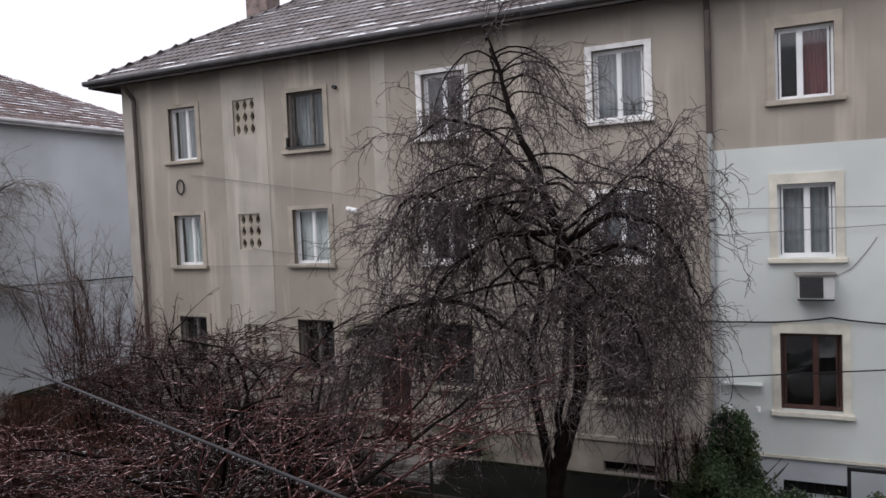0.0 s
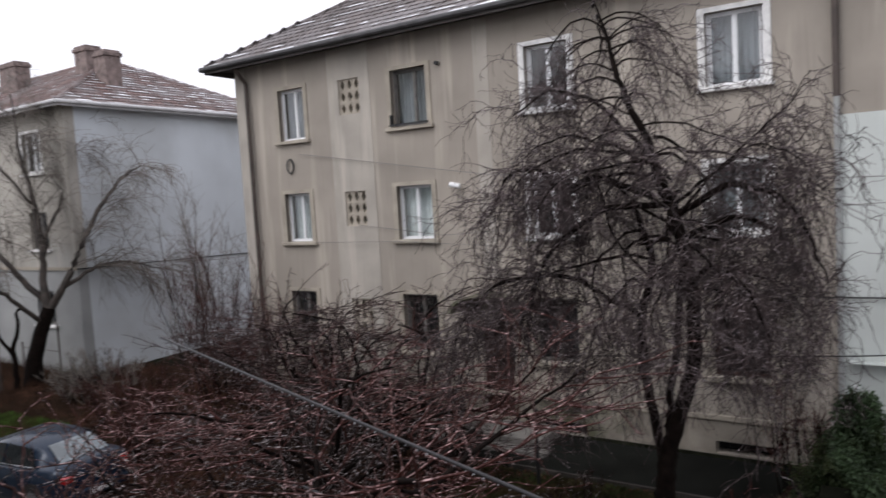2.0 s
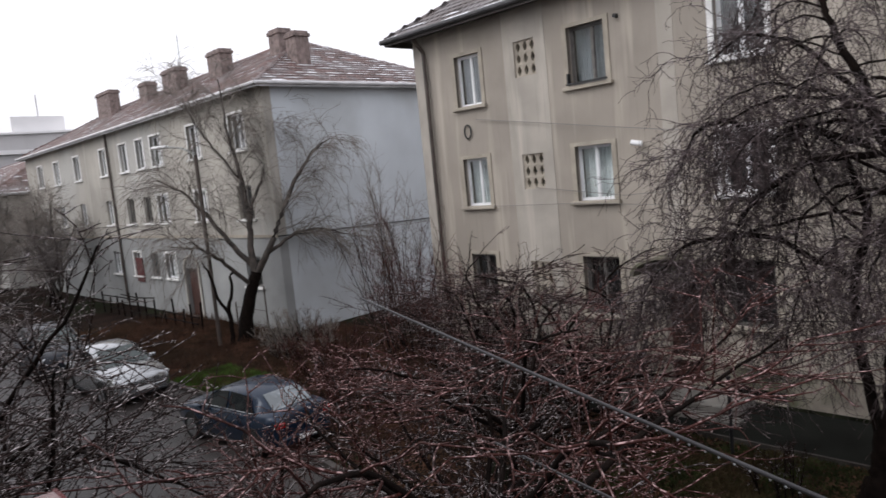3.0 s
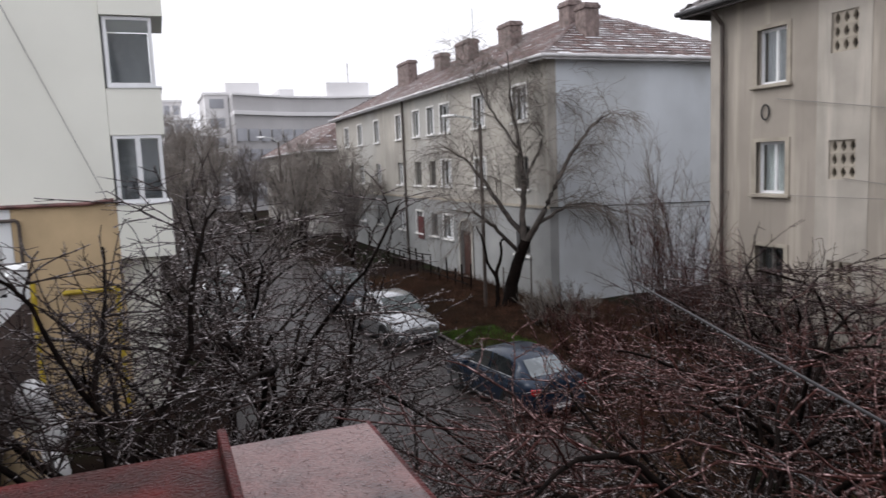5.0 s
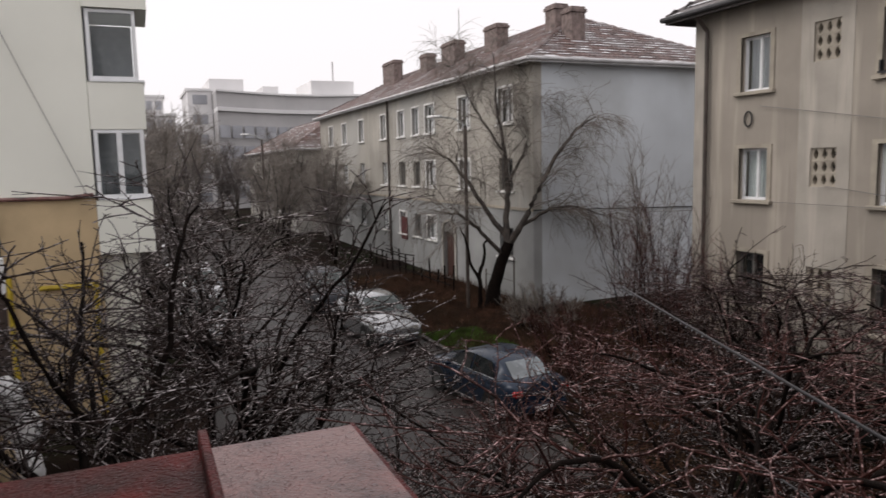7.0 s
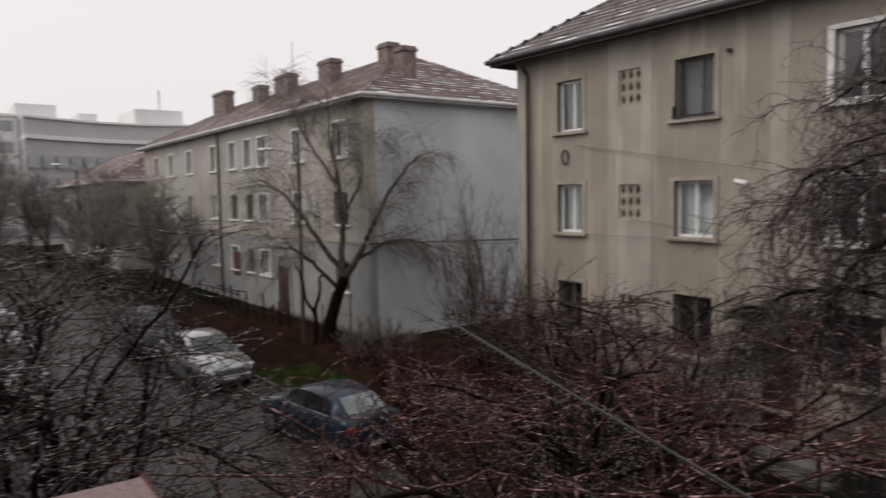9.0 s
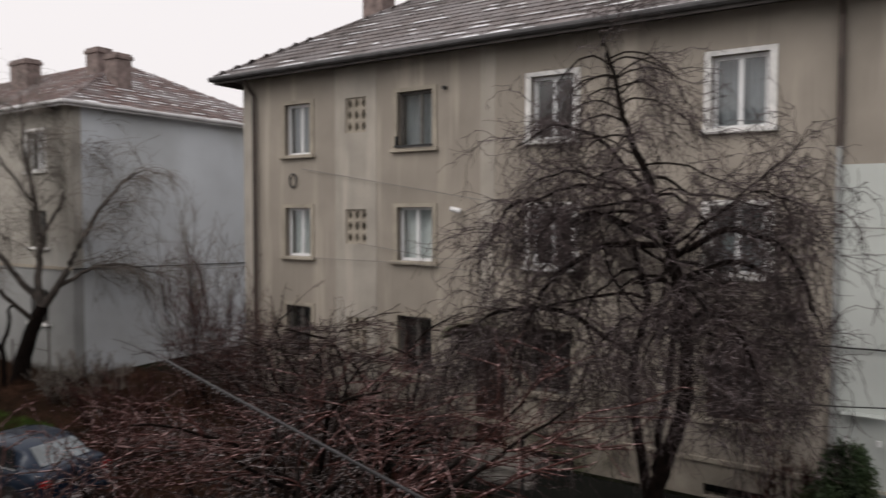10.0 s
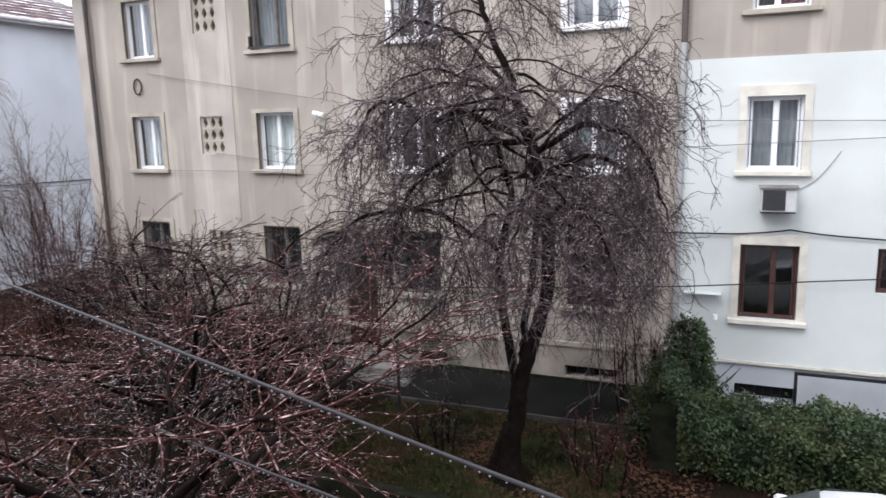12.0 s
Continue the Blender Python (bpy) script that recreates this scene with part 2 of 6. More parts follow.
def raw(name, verts, faces, material, parent=None, smooth=False):
    """A mesh from arrays: verts (n, 3), faces (m, k)."""
    me = bpy.data.meshes.new(name)
    verts, faces = np.asarray(verts, dtype=np.float32), np.asarray(faces, dtype=np.int32)
    k = faces.shape[1]
    me.vertices.add(len(verts))
    me.vertices.foreach_set("co", verts.ravel())
    me.loops.add(faces.size)
    me.loops.foreach_set("vertex_index", faces.ravel())
    me.polygons.add(len(faces))
    me.polygons.foreach_set("loop_start", np.arange(0, faces.size, k, dtype=np.int32))
    me.polygons.foreach_set("loop_total", np.full(len(faces), k, dtype=np.int32))
    if smooth:
        me.polygons.foreach_set("use_smooth", np.ones(len(faces), dtype=bool))
    me.update(calc_edges=True)
    me.validate()
    me.materials.append(material)
    ob = new(name, me)
    if parent:
        ob.parent = parent
    return ob


def box(bm, x0, x1, y0, y1, z0, z1, bevel=0.0):
    m = Matrix.LocRotScale(((x0 + x1) / 2, (y0 + y1) / 2, (z0 + z1) / 2), None, (x1 - x0, y1 - y0, z1 - z0))
    vs = bmesh.ops.create_cube(bm, size=1.0, matrix=m)["verts"]
    if bevel:
        es = list({e for v in vs for e in v.link_edges})
        bmesh.ops.bevel(bm, geom=es, offset=bevel, segments=1, affect="EDGES")
    return bm


def boxes(*rows, bevel=0.0):
    bm = bmesh.new()
    for r in rows:
        box(bm, *r, bevel=bevel)
    return bm


def rod(bm, a, b, r, r2=None, n=8):
    a, b = Vector(a), Vector(b)
    d = b - a
    m = Matrix.Translation((a + b) / 2) @ d.to_track_quat("Z", "Y").to_matrix().to_4x4()
    bmesh.ops.create_cone(bm, cap_ends=True, segments=n, radius1=r, radius2=r if r2 is None else r2, depth=d.length, matrix=m)
    return bm


def rods(pts, r, n=8):
    bm = bmesh.new()
    for a, b in zip(pts, pts[1:]):
        rod(bm, a, b, r, n=n)
    return bm


def empty(name, m=None):
    e = new(name)
    e.empty_display_size = 0.2
    if m is not None:
        e.matrix_world = m
    return e


def holed(x0, x1, z0, z1, holes, y0, y1):
    """A wall from y0 (front) to y1 with rectangular openings through it."""
    xs = sorted({x0, x1, *[v for h in holes for v in h[:2]]})
    zs = sorted({z0, z1, *[v for h in holes for v in h[2:]]})
    xs, zs = [x for x in xs if x0 <= x <= x1], [z for z in zs if z0 <= z <= z1]

    def solid(i, j):
        if not (0 <= i < len(xs) - 1 and 0 <= j < len(zs) - 1):
            return False
        cx, cz = (xs[i] + xs[i + 1]) / 2, (zs[j] + zs[j + 1]) / 2
        return not any(h[0] < cx < h[1] and h[2] < cz < h[3] for h in holes)

    bm = bmesh.new()
    vert = {}

    def v(i, j, y):
        if (i, j, y) not in vert:
            vert[i, j, y] = bm.verts.new((xs[i], y, zs[j]))
        return vert[i, j, y]

    for i in range(len(xs) - 1):
        for j in range(len(zs) - 1):
            if not solid(i, j):
                continue
            bm.faces.new((v(i, j, y0), v(i + 1, j, y0), v(i + 1, j + 1, y0), v(i, j + 1, y0)))
            bm.faces.new((v(i, j + 1, y1), v(i + 1, j + 1, y1), v(i + 1, j, y1), v(i, j, y1)))
            for di, dj, a, b in ((-1, 0, (i, j), (i, j + 1)), (1, 0, (i + 1, j + 1), (i + 1, j)), (0, -1, (i + 1, j), (i, j)), (0, 1, (i, j + 1), (i + 1, j + 1))):
                if not solid(i + di, j + dj):
                    bm.faces.new((v(*a, y0), v(*b, y0), v(*b, y1), v(*a, y1)))
    bmesh.ops.recalc_face_normals(bm, faces=bm.faces)
    return bm


def curtain(w, h, y, folds=9, amp=0.014, seed=0):
    """A hanging cloth with soft folds."""
    rnd = random.Random(seed)
    n = folds * 6
    bm = bmesh.new()
    rows = []
    ph = rnd.random() * 6
    for z in (0.0, h * 0.5, h):
        rows.append([bm.verts.new((-w / 2 + w * i / n, y + amp * math.sin(ph + i * math.tau / 6 + 0.8 * math.sin(i * 0.37 + z)), z)) for i in range(n + 1)])
    for a, b in zip(rows, rows[1:]):
        for i in range(n):
            bm.faces.new((a[i], a[i + 1], b[i + 1], b[i]))
    return bm


WIN = [0]


def window(m, w, h, frame_mat="pvc", splits=(0.5,), curtain_mat=None, part_of=None, reveal=0.14, surround=None, sill=None, over=0.1, thick=0.05, transom=None, cfrac=(0, 1), label="", swide=0.14, lintel=0.1):
    """A window in its opening: m sets the opening's lower middle on the outer face, outward is local -y."""
    WIN[0] += 1
    e = empty("window_%d" % WIN[0], m)
    tagged(e, label or "two-light window with a white plastic frame in a rendered wall", "window", kind="structure")
    f = thick
    bm = boxes((-w / 2, -w / 2 + f, reveal, reveal + 0.06, 0, h), (w / 2 - f, w / 2, reveal, reveal + 0.06, 0, h), (-w / 2 + f, w / 2 - f, reveal, reveal + 0.06, 0, f), (-w / 2 + f, w / 2 - f, reveal, reveal + 0.06, h - f, h))
    part("window_frame", bm, M[frame_mat], e)
    edges = [-w / 2 + f] + [-w / 2 + w * s for s in splits] + [w / 2 - f]
    for s in splits:
        x = -w / 2 + w * s
        part("mullion", boxes((x - f * 0.75, x + f * 0.75, reveal - 0.012, reveal + 0.055, f, h - f)), M[frame_mat], e)
    if transom:
        part("transom", boxes((-w / 2 + f, w / 2 - f, reveal - 0.006, reveal + 0.05, h * transom - f * 0.6, h * transom + f * 0.6)), M[frame_mat], e)
    for a, b in zip(edges, edges[1:]):
        s = 0.035
        a2, b2 = a + f * 0.4, b - f * 0.4
        part("sash", boxes((a2, a2 + s, reveal + 0.008, reveal + 0.05, f, h - f), (b2 - s, b2, reveal + 0.008, reveal + 0.05, f, h - f), (a2 + s, b2 - s, reveal + 0.008, reveal + 0.05, f, f + s), (a2 + s, b2 - s, reveal + 0.008, reveal + 0.05, h - f - s, h - f)), M[frame_mat], e)
        p = part("pane", boxes((a2 + s, b2 - s, reveal + 0.025, reveal + 0.031, f + s, h - f - s)), M["glass"], e)
        p.visible_shadow = False
    if curtain_mat:
        cw = w * (cfrac[1] - cfrac[0]) - 0.06
        c = part("curtain", curtain(cw, h - 0.1, 0, seed=WIN[0]), M[curtain_mat], e)
        c.location = (w * ((cfrac[0] + cfrac[1]) / 2 - 0.5), reveal + 0.2, 0.05)
    if surround:
        t = swide
        part("surround", boxes((-w / 2 - t, -w / 2, -0.035, 0.05, 0, h), (w / 2, w / 2 + t, -0.035, 0.05, 0, h), (-w / 2 - t, w / 2 + t, -0.035, 0.05, h, h + lintel)), M[surround], e)
    if sill:
        part("window_sill", boxes((-w / 2 - over - swide * 0.6, w / 2 + over + swide * 0.6, -0.12, reveal, -0.1, -0.002), bevel=0.012), M[sill], e)
    return e

# ---- ground ----
def sheet(name, pts, z, material, label, category, kind="structure", thick=0.0):
    bm = bmesh.new()
    f = bm.faces.new([bm.verts.new((x, y, z)) for x, y in pts])
    if thick:
        r = bmesh.ops.extrude_face_region(bm, geom=[f])
        bmesh.ops.translate(bm, verts=[v for v in r["geom"] if isinstance(v, bmesh.types.BMVert)], vec=(0, 0, -thick))
    bmesh.ops.recalc_face_normals(bm, faces=bm.faces)
    return tagged(part(name, bm, material), label, category, kind=kind)


def ground():
    """One uneven sheet, fine near the houses and coarse out to the horizon."""
    xs = np.concatenate([[-1500, -400, -150, -90], np.arange(-60, 14, 0.5), [20, 60, 400, 1500]])
    ys = np.concatenate([[-1500, -300, -60, -26], np.arange(-22, 14, 0.5), [20, 60, 300, 1500]])
    vs = [(x, y, 0.05 * noise.noise((x * 0.4, y * 0.4, 0)) + 0.025 * noise.noise((x * 1.7, y * 1.7, 3)) - 0.03) for y in ys for x in xs]
    n = len(xs)
    fs = [(j * n + i, j * n + i + 1, (j + 1) * n + i + 1, (j + 1) * n + i) for j in range(len(ys) - 1) for i in range(n - 1)]
    tagged(raw("ground", vs, fs, M["soil"], smooth=True), "bare wet brown soil with dead leaves and moss", "ground", kind="structure")


ground()
sheet("road", [(-140, -14.2), (-9.5, -14.2), (-8.6, -7.9), (-17.4, -6.9), (-140, -8.6)], 0.05, M["asphalt"], "wet dark asphalt street between the houses", "road", thick=0.2)
sheet("path", [(-8, -2.1), (1.0, -2.1), (1.0, -0.06), (-8, -0.06)], 0.06, M["path"], "wet dark concrete path along the house wall", "path", thick=0.2)
for a, b in (((-140, -8.6), (-17.4, -6.9)), ((-17.4, -6.9), (-8.6, -7.9))):
    bm = bmesh.new()
    a, b = Vector((*a, 0)), Vector((*b, 0))
    n = max(2, int((b - a).length / 1.0))
    side = Vector((-(b - a).y, (b - a).x, 0)).normalized() * 0.14
    for i in range(min(n, 60)):
        p, q = b + (a - b) * (i / n), b + (a - b) * ((i + 0.985) / n)
        vs = [bm.verts.new(v + Vector((0, 0, z))) for z in (0.0, 0.15) for v in (p, q, q + side, p + side)]
        for f in ((0, 1, 2, 3), (4, 5, 6, 7), (0, 1, 5, 4), (1, 2, 6, 5), (2, 3, 7, 6), (3, 0, 4, 7)):
            bm.faces.new([vs[k] for k in f])
    bmesh.ops.recalc_face_normals(bm, faces=bm.faces)
    tagged(part("kerb", bm, M["kerbstone"]), "row of worn concrete kerb stones along the street", "kerb", kind="structure")
# mown strip edge along the path, low garden wall
tagged(part("path_edging", boxes((-5.0, 0.6, -2.16, -2.1, -0.05, 0.085)), M["kerbstone"]), "thin worn concrete edging beside the path", "edging", kind="structure")


# ---- roofs ----
def tile_plane(name, o, u, v, length, height, left, right, material, parent, snow=0.0, pick=None, tw=0.24, th=0.36):
    """Courses of tiles on a roof slope: o is the eave's start, u runs along the eave, v up the slope; left and right: by how much the
    slope narrows per metre of height on either side."""
    o, u, v = Vector(o), Vector(u).normalized(), Vector(v).normalized()
    nrm = u.cross(v).normalized()
    rnd = random.Random(len(name) + int(abs(o.x) * 7))
    verts, faces = [], []
    shared, made = None, 0
    basis = Matrix((u, v, nrm)).transposed().to_4x4()
    for j in range(int(height / th)):
        h = j * th
        a, b = left * h, length - right * h
        x = a + (0.12 if j % 2 else 0.0)
        while x + tw * 0.5 < b:
            w = min(tw, b - x) - 0.012
            lift = 0.035 + rnd.uniform(-0.006, 0.008)
            c = o + u * x + v * h
            if pick and made < 300 and pick[0] < c.x < pick[1] and w > tw - 0.02:
                if shared is None:
                    shared = bpy.data.meshes.new("roof_tile")
                    hh = th * 1.06
                    shared.from_pydata([(0, 0, 0.01), (w, 0, 0.01), (w, hh, 0), (0, hh, 0), (0, 0, 0.035), (w / 2, 0, 0.049), (w, 0, 0.035), (w, hh, 0.012), (w / 2, hh, 0.024), (0, hh, 0.012)], [],
                                       [(4, 5, 8, 9), (5, 6, 7, 8), (0, 1, 6, 5, 4), (1, 2, 7, 6), (3, 0, 4, 9)])
                    shared.materials.append(material)
                t_ = new("roof_tile", shared)
                t_.parent = parent
                t_.matrix_basis = Matrix.Translation(c + nrm * rnd.uniform(-0.004, 0.006)) @ basis
                made += 1
                x += tw
                continue
            p = [o + u * x + v * h, o + u * (x + w) + v * h, o + u * (x + w) + v * (h + th * 1.06), o + u * x + v * (h + th * 1.06)]
            k = len(verts)
            verts += [p[0] + nrm * (lift - 0.025), p[1] + nrm * (lift - 0.025), p[2] + nrm * 0.0, p[3] + nrm * 0.0,
                      p[0] + nrm * lift, (p[0] + p[1]) / 2 + nrm * (lift + 0.014), p[1] + nrm * lift, p[2] + nrm * 0.012, (p[2] + p[3]) / 2 + nrm * 0.024, p[3] + nrm * 0.012]
            faces += [(k + 4, k + 5, k + 8, k + 9), (k + 5, k + 6, k + 7, k + 8), (k, k + 1, k + 6, k + 4), (k + 1, k + 2, k + 7, k + 6), (k, k + 3, k + 9, k + 4)]
            x += tw
    sv, sf = [], []
    for j in range(int(height / th)):
        h = j * th
        a, b = left * h, length - right * h
        x = a
        while x < b - 0.1:
            run = rnd.uniform(0.2, 1.6)
            q = min(b, x + run)
            if rnd.random() < snow:
                w0, w1 = rnd.uniform(0.02, 0.06), rnd.uniform(0.12, 0.2)
                k = len(sv)
                for i in range(5):
                    f = i / 4
                    wob = 1 - 0.7 * abs(2 * f - 1) ** 3
                    c = o + u * (x + (q - x) * f) + v * (h + w0)
                    sv += [tuple(c + nrm * 0.052), tuple(c + v * (w1 - w0) * wob * rnd.uniform(0.7, 1.1) + nrm * 0.042)]
                sf += [(k + 2 * i, k + 2 * i + 2, k + 2 * i + 3, k + 2 * i + 1) for i in range(4)]
            x = q + rnd.uniform(0.0, 0.3)
    if sv:
        tagged(raw("snow_streaks", sv, sf, M["snow"], parent), kind="stuff")
    ob = raw("roof_tiles", [tuple(q) for q in verts], faces, material, parent)
    return tagged(ob, kind="stuff")


def hip_roof(x0, x1, y0, y1, z, over, rise, tilemat, fascia, name, label, gut="gutter", base=None, snow=(0.3, 0.3), pick=None):
    """A hipped roof over the box x0..x1, y0..y1 with an eave at z."""
    e = base or empty(name, pose(0, 0, 0))
    X0, X1, Y0, Y1 = x0 - over, x1 + over, y0 - over, y1 + over
    d = (Y1 - Y0) / 2
    ym = (Y0 + Y1) / 2
    top = z + rise
    sl = math.hypot(d, rise)
    # deck under the tiles and the soffit
    bm = bmesh.new()
    c = [bm.verts.new(p) for p in ((X0, Y0, z), (X1, Y0, z), (X1, Y1, z), (X0, Y1, z), (X0 + d, ym, top), (X1 - d, ym, top))]
    for f in ((0, 1, 5, 4), (1, 2, 5), (2, 3, 4, 5), (3, 0, 4), (3, 2, 1, 0)):
        bm.faces.new([c[i] for i in f])
    bmesh.ops.recalc_face_normals(bm, faces=bm.faces)
    part("roof_deck", bm, M[fascia], e)
    up = (0, d, rise)
    k = d / sl
    tile_plane("front", (X0, Y0, z + 0.02), (1, 0, 0), up, X1 - X0, sl, k, k, tilemat, e, snow[0], pick)
    tile_plane("end", (X0, Y1, z + 0.02), (0, -1, 0), (d, 0, rise), Y1 - Y0, sl, k, k, tilemat, e, snow[1])
    tile_plane("end", (X1, Y0, z + 0.02), (0, 1, 0), (-d, 0, rise), Y1 - Y0, sl, k, k, tilemat, e, snow[1])
    # ridge and hips
    for a, b in (((X0, Y0, z), (X0 + d, ym, top)), ((X0, Y1, z), (X0 + d, ym, top)), ((X1, Y0, z), (X1 - d, ym, top)), ((X0 + d, ym, top), (X1 - d, ym, top))):
        a, b = Vector(a) + Vector((0, 0, 0.05)), Vector(b) + Vector((0, 0, 0.05))
        n = int((b - a).length / 0.36)
        bm = bmesh.new()
        for i in range(n):
            p, q = a.lerp(b, i / n), a.lerp(b, (i + 1.06) / n)
            rod(bm, p, q, 0.072, 0.064, n=7)
        tagged(part("ridge_tiles", bm, tilemat, e), kind="stuff")
    # fascia and gutter
    part("fascia", boxes((X0, X1, Y0 - 0.02, Y0, z - 0.16, z + 0.02), (X0 - 0.02, X0, Y0, Y1, z - 0.16, z + 0.02), (X1, X1 + 0.02, Y0, Y1, z - 0.16, z + 0.02)), M[fascia], e)
    bm = rods([(X0 - 0.1, Y0 - 0.08, z - 0.02), (X1 + 0.1, Y0 - 0.08, z - 0.02)], 0.075, 10)
    rod(bm, (X0 - 0.08, Y0 - 0.08, z - 0.02), (X0 - 0.08, Y1, z - 0.02), 0.075, n=10)
    rod(bm, (X1 + 0.08, Y0 - 0.08, z - 0.02), (X1 + 0.08, Y1, z - 0.02), 0.075, n=10)
    part("gutter", bm, M[gut], e)
    return e


def chimney(x, y, z0, z1, w=0.7, d=0.7):
    e = empty("chimney", pose(0, 0, 0))
    tagged(e, "weathered dark brick chimney on the roof", "chimney", "chimneys")
    part("shaft", boxes((x - w / 2, x + w / 2, y - d / 2, y + d / 2, z0, z1 - 0.25), bevel=0.015), M["brick"], e)
    part("collar", boxes((x - w / 2 - 0.06, x + w / 2 + 0.06, y - d / 2 - 0.06, y + d / 2 + 0.06, z1 - 0.25, z1 - 0.1), bevel=0.015), M["brick"], e)
    part("crown", boxes((x - w / 2, x + w / 2, y - d / 2, y + d / 2, z1 - 0.1, z1), bevel=0.015), M["brick"], e)
    # near-black slab drawn as the shaded mouth of the flue
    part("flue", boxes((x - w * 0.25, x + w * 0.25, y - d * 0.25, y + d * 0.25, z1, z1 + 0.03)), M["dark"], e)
    return e


# ---- house A: three storeys across the garden ----
AX0, AX1, AYB = -14.9, 9.0, 11.0
cols = dict(L=(-13.12, -12.14), M=(-9.05, -7.95), C=(-5.2, -4.14), R=(-1.2, -0.12))
zrow = {3: (7.66, 9.12), 2: (4.74, 6.14), 1: (1.78, 3.3)}
holesA = [(a, b, *zrow[k]) for a, b in cols.values() for k in zrow]
vents = [(-10.83, -10.1, z, z + 0.95) for z in (8.17, 5.14, 2.18)]
door = (-6.72, -5.86, 0.3, 2.72)
base_vents = [(-5.24, -4.04, 0.1, 0.4), (-1.22, -0.04, 0.16, 0.42), (-8.74, -7.86, 0.08, 0.34)]
holesA += vents + [door] + base_vents
wall = part("wall_garden_house", holed(AX0, 1.15, -0.4, 10.0, holesA, 0.0, 0.38), M["stucco"])
tagged(wall, "beige stucco house wall streaked by rain and soot", "wall", kind="structure")
upper = [(2.28, 3.27, 7.72, 9.08), (4.62, 5.4, 7.9, 9.0), (6.6, 7.6, 7.72, 9.08)]
tagged(part("wall_garden_house_upper", holed(1.15, AX1, 6.87, 10.0, upper, 0.0, 0.38), M["stucco"]), "beige stucco house wall above a white repainted part", "wall", kind="structure")
lower = [(2.27, 3.25, 4.74, 6.14), (2.27, 3.32, 1.8, 3.3), (4.62, 5.4, 5.32, 6.12), (4.62, 5.4, 2.45, 3.31), (2.28, 3.38, 0.1, 0.42), (6.6, 7.6, 4.74, 6.14), (6.6, 7.6, 1.8, 3.3)]
tagged(part("wall_garden_house_white", holed(1.15, AX1, 0.92, 6.87, [h for h in lower if h[2] > 0.9], -0.04, 0.38), M["white"]), "clean white insulated render on the lower house wall", "wall", kind="structure")
tagged(part("wall_plinth_white", holed(1.15, AX1, -0.4, 0.9, [lower[4]], -0.012, 0.38), M["whiteplinth"]), "pale blue-grey painted plinth of the house", "wall", kind="structure")
tagged(part("trim_white_plinth", boxes((1.5, AX1, -0.075, -0.014, 0.86, 0.915)), M["cream"]), "thin cream ledge over the painted plinth", "trim", kind="structure")
tagged(part("trim_plinth", boxes((-14.92, 1.14, -0.07, -0.003, 0.86, 0.97), bevel=0.01), M["trim"]), "worn beige ledge over the plinth", "trim", kind="structure")
tagged(part("wall_plinth", holed(-14.92, 1.14, -0.35, 0.86, base_vents + [door], -0.03, -0.003), M["stucco_base"]), "damp mossy stucco plinth at the foot of the house", "wall", kind="structure")
tagged(part("wall_plinth_foot", holed(-7.6, 1.12, -0.35, 0.13, [(a, b, z0, z1) for a, b, z0, z1 in base_vents], -0.05, -0.031), M["mossy"]), "dark green mossy foot of the house plinth", "wall", kind="structure")
tagged(part("wall_garden_house_end", boxes((AX0, AX0 + 0.38, 0.381, AYB, -0.4, 10.0)), M["stucco"]), "plain beige stucco end wall of the house", "wall", kind="structure")
tagged(part("wall_garden_house_back", boxes((AX0, AX1, AYB, AYB + 0.3, -0.4, 10.0), (AX1, AX1 + 0.3, 0, AYB, -0.4, 10.0)), M["stucco"]), "plain beige stucco back wall of the house", "wall", kind="structure")
# inner wall and slabs carry the dimness of the rooms in their colour
tagged(part("wall_rooms", boxes((AX0 + 0.4, AX1 - 0.1, 1.5, 1.6, -0.4, 9.9)), M["room"]), "plain inner wall behind the windows, coloured dark like an unlit room", "wall", kind="structure")
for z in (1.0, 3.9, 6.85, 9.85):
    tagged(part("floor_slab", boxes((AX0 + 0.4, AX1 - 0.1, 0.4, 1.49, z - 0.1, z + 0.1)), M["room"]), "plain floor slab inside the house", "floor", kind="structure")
# vertical lighter lesenes on the facade
for x0, x1 in ((-14.88, -14.45), (-11.2, -9.75), (-6.55, -6.15)):
    lo = 3.7 if x0 == -6.55 else 1.0
    tagged(part("lesene", holed(x0, x1, lo, 9.95, [h for h in vents if x0 < h[0] < x1], -0.014, -0.003), M["lesene"]), "flat lighter plaster strip down the house wall", "trim", kind="structure")

look_of = {
    ("L", 3): ("pvc", (0.55,), "curtain_sky_grey", "trim"), ("L", 2): ("pvc", (0.55,), "curtain", "trim"), ("L", 1): ("greywood", (0.5,), "unlit", "trim"),
    ("M", 3): ("greywood", (0.6,), "curtain_sky_grey", "trim"), ("M", 2): ("pvc", (0.5,), "curtain", "trim"), ("M", 1): ("greywood", (0.5,), "unlit", "trim"),
    ("C", 3): ("pvc", (0.5,), "unlit", "whitetrim"), ("C", 2): ("pvc", (0.5,), "unlit", "whitetrim"), ("C", 1): ("greywood", (0.5,), "unlit", "trim"),
    ("R", 3): ("pvc", (0.5,), "curtain_sky_grey", "whitetrim"), ("R", 2): ("pvc", (0.5,), "curtain_sky_grey", "whitetrim"), ("R", 1): ("wood", (0.5,), "unlit", "trim"),
}
for (c, k), (fm, sp, cu, su) in look_of.items():
    a, b = cols[c]
    z0, z1 = zrow[k]
    window(pose((a + b) / 2, 0, z0), b - a, z1 - z0, fm, sp, cu, surround=su, sill=su, thick=0.042,
           label={"pvc": "white plastic two-light window with a plaster surround", "greywood": "old grey wooden window with dark glass", "wood": "brown wooden window with dark glass"}[fm])
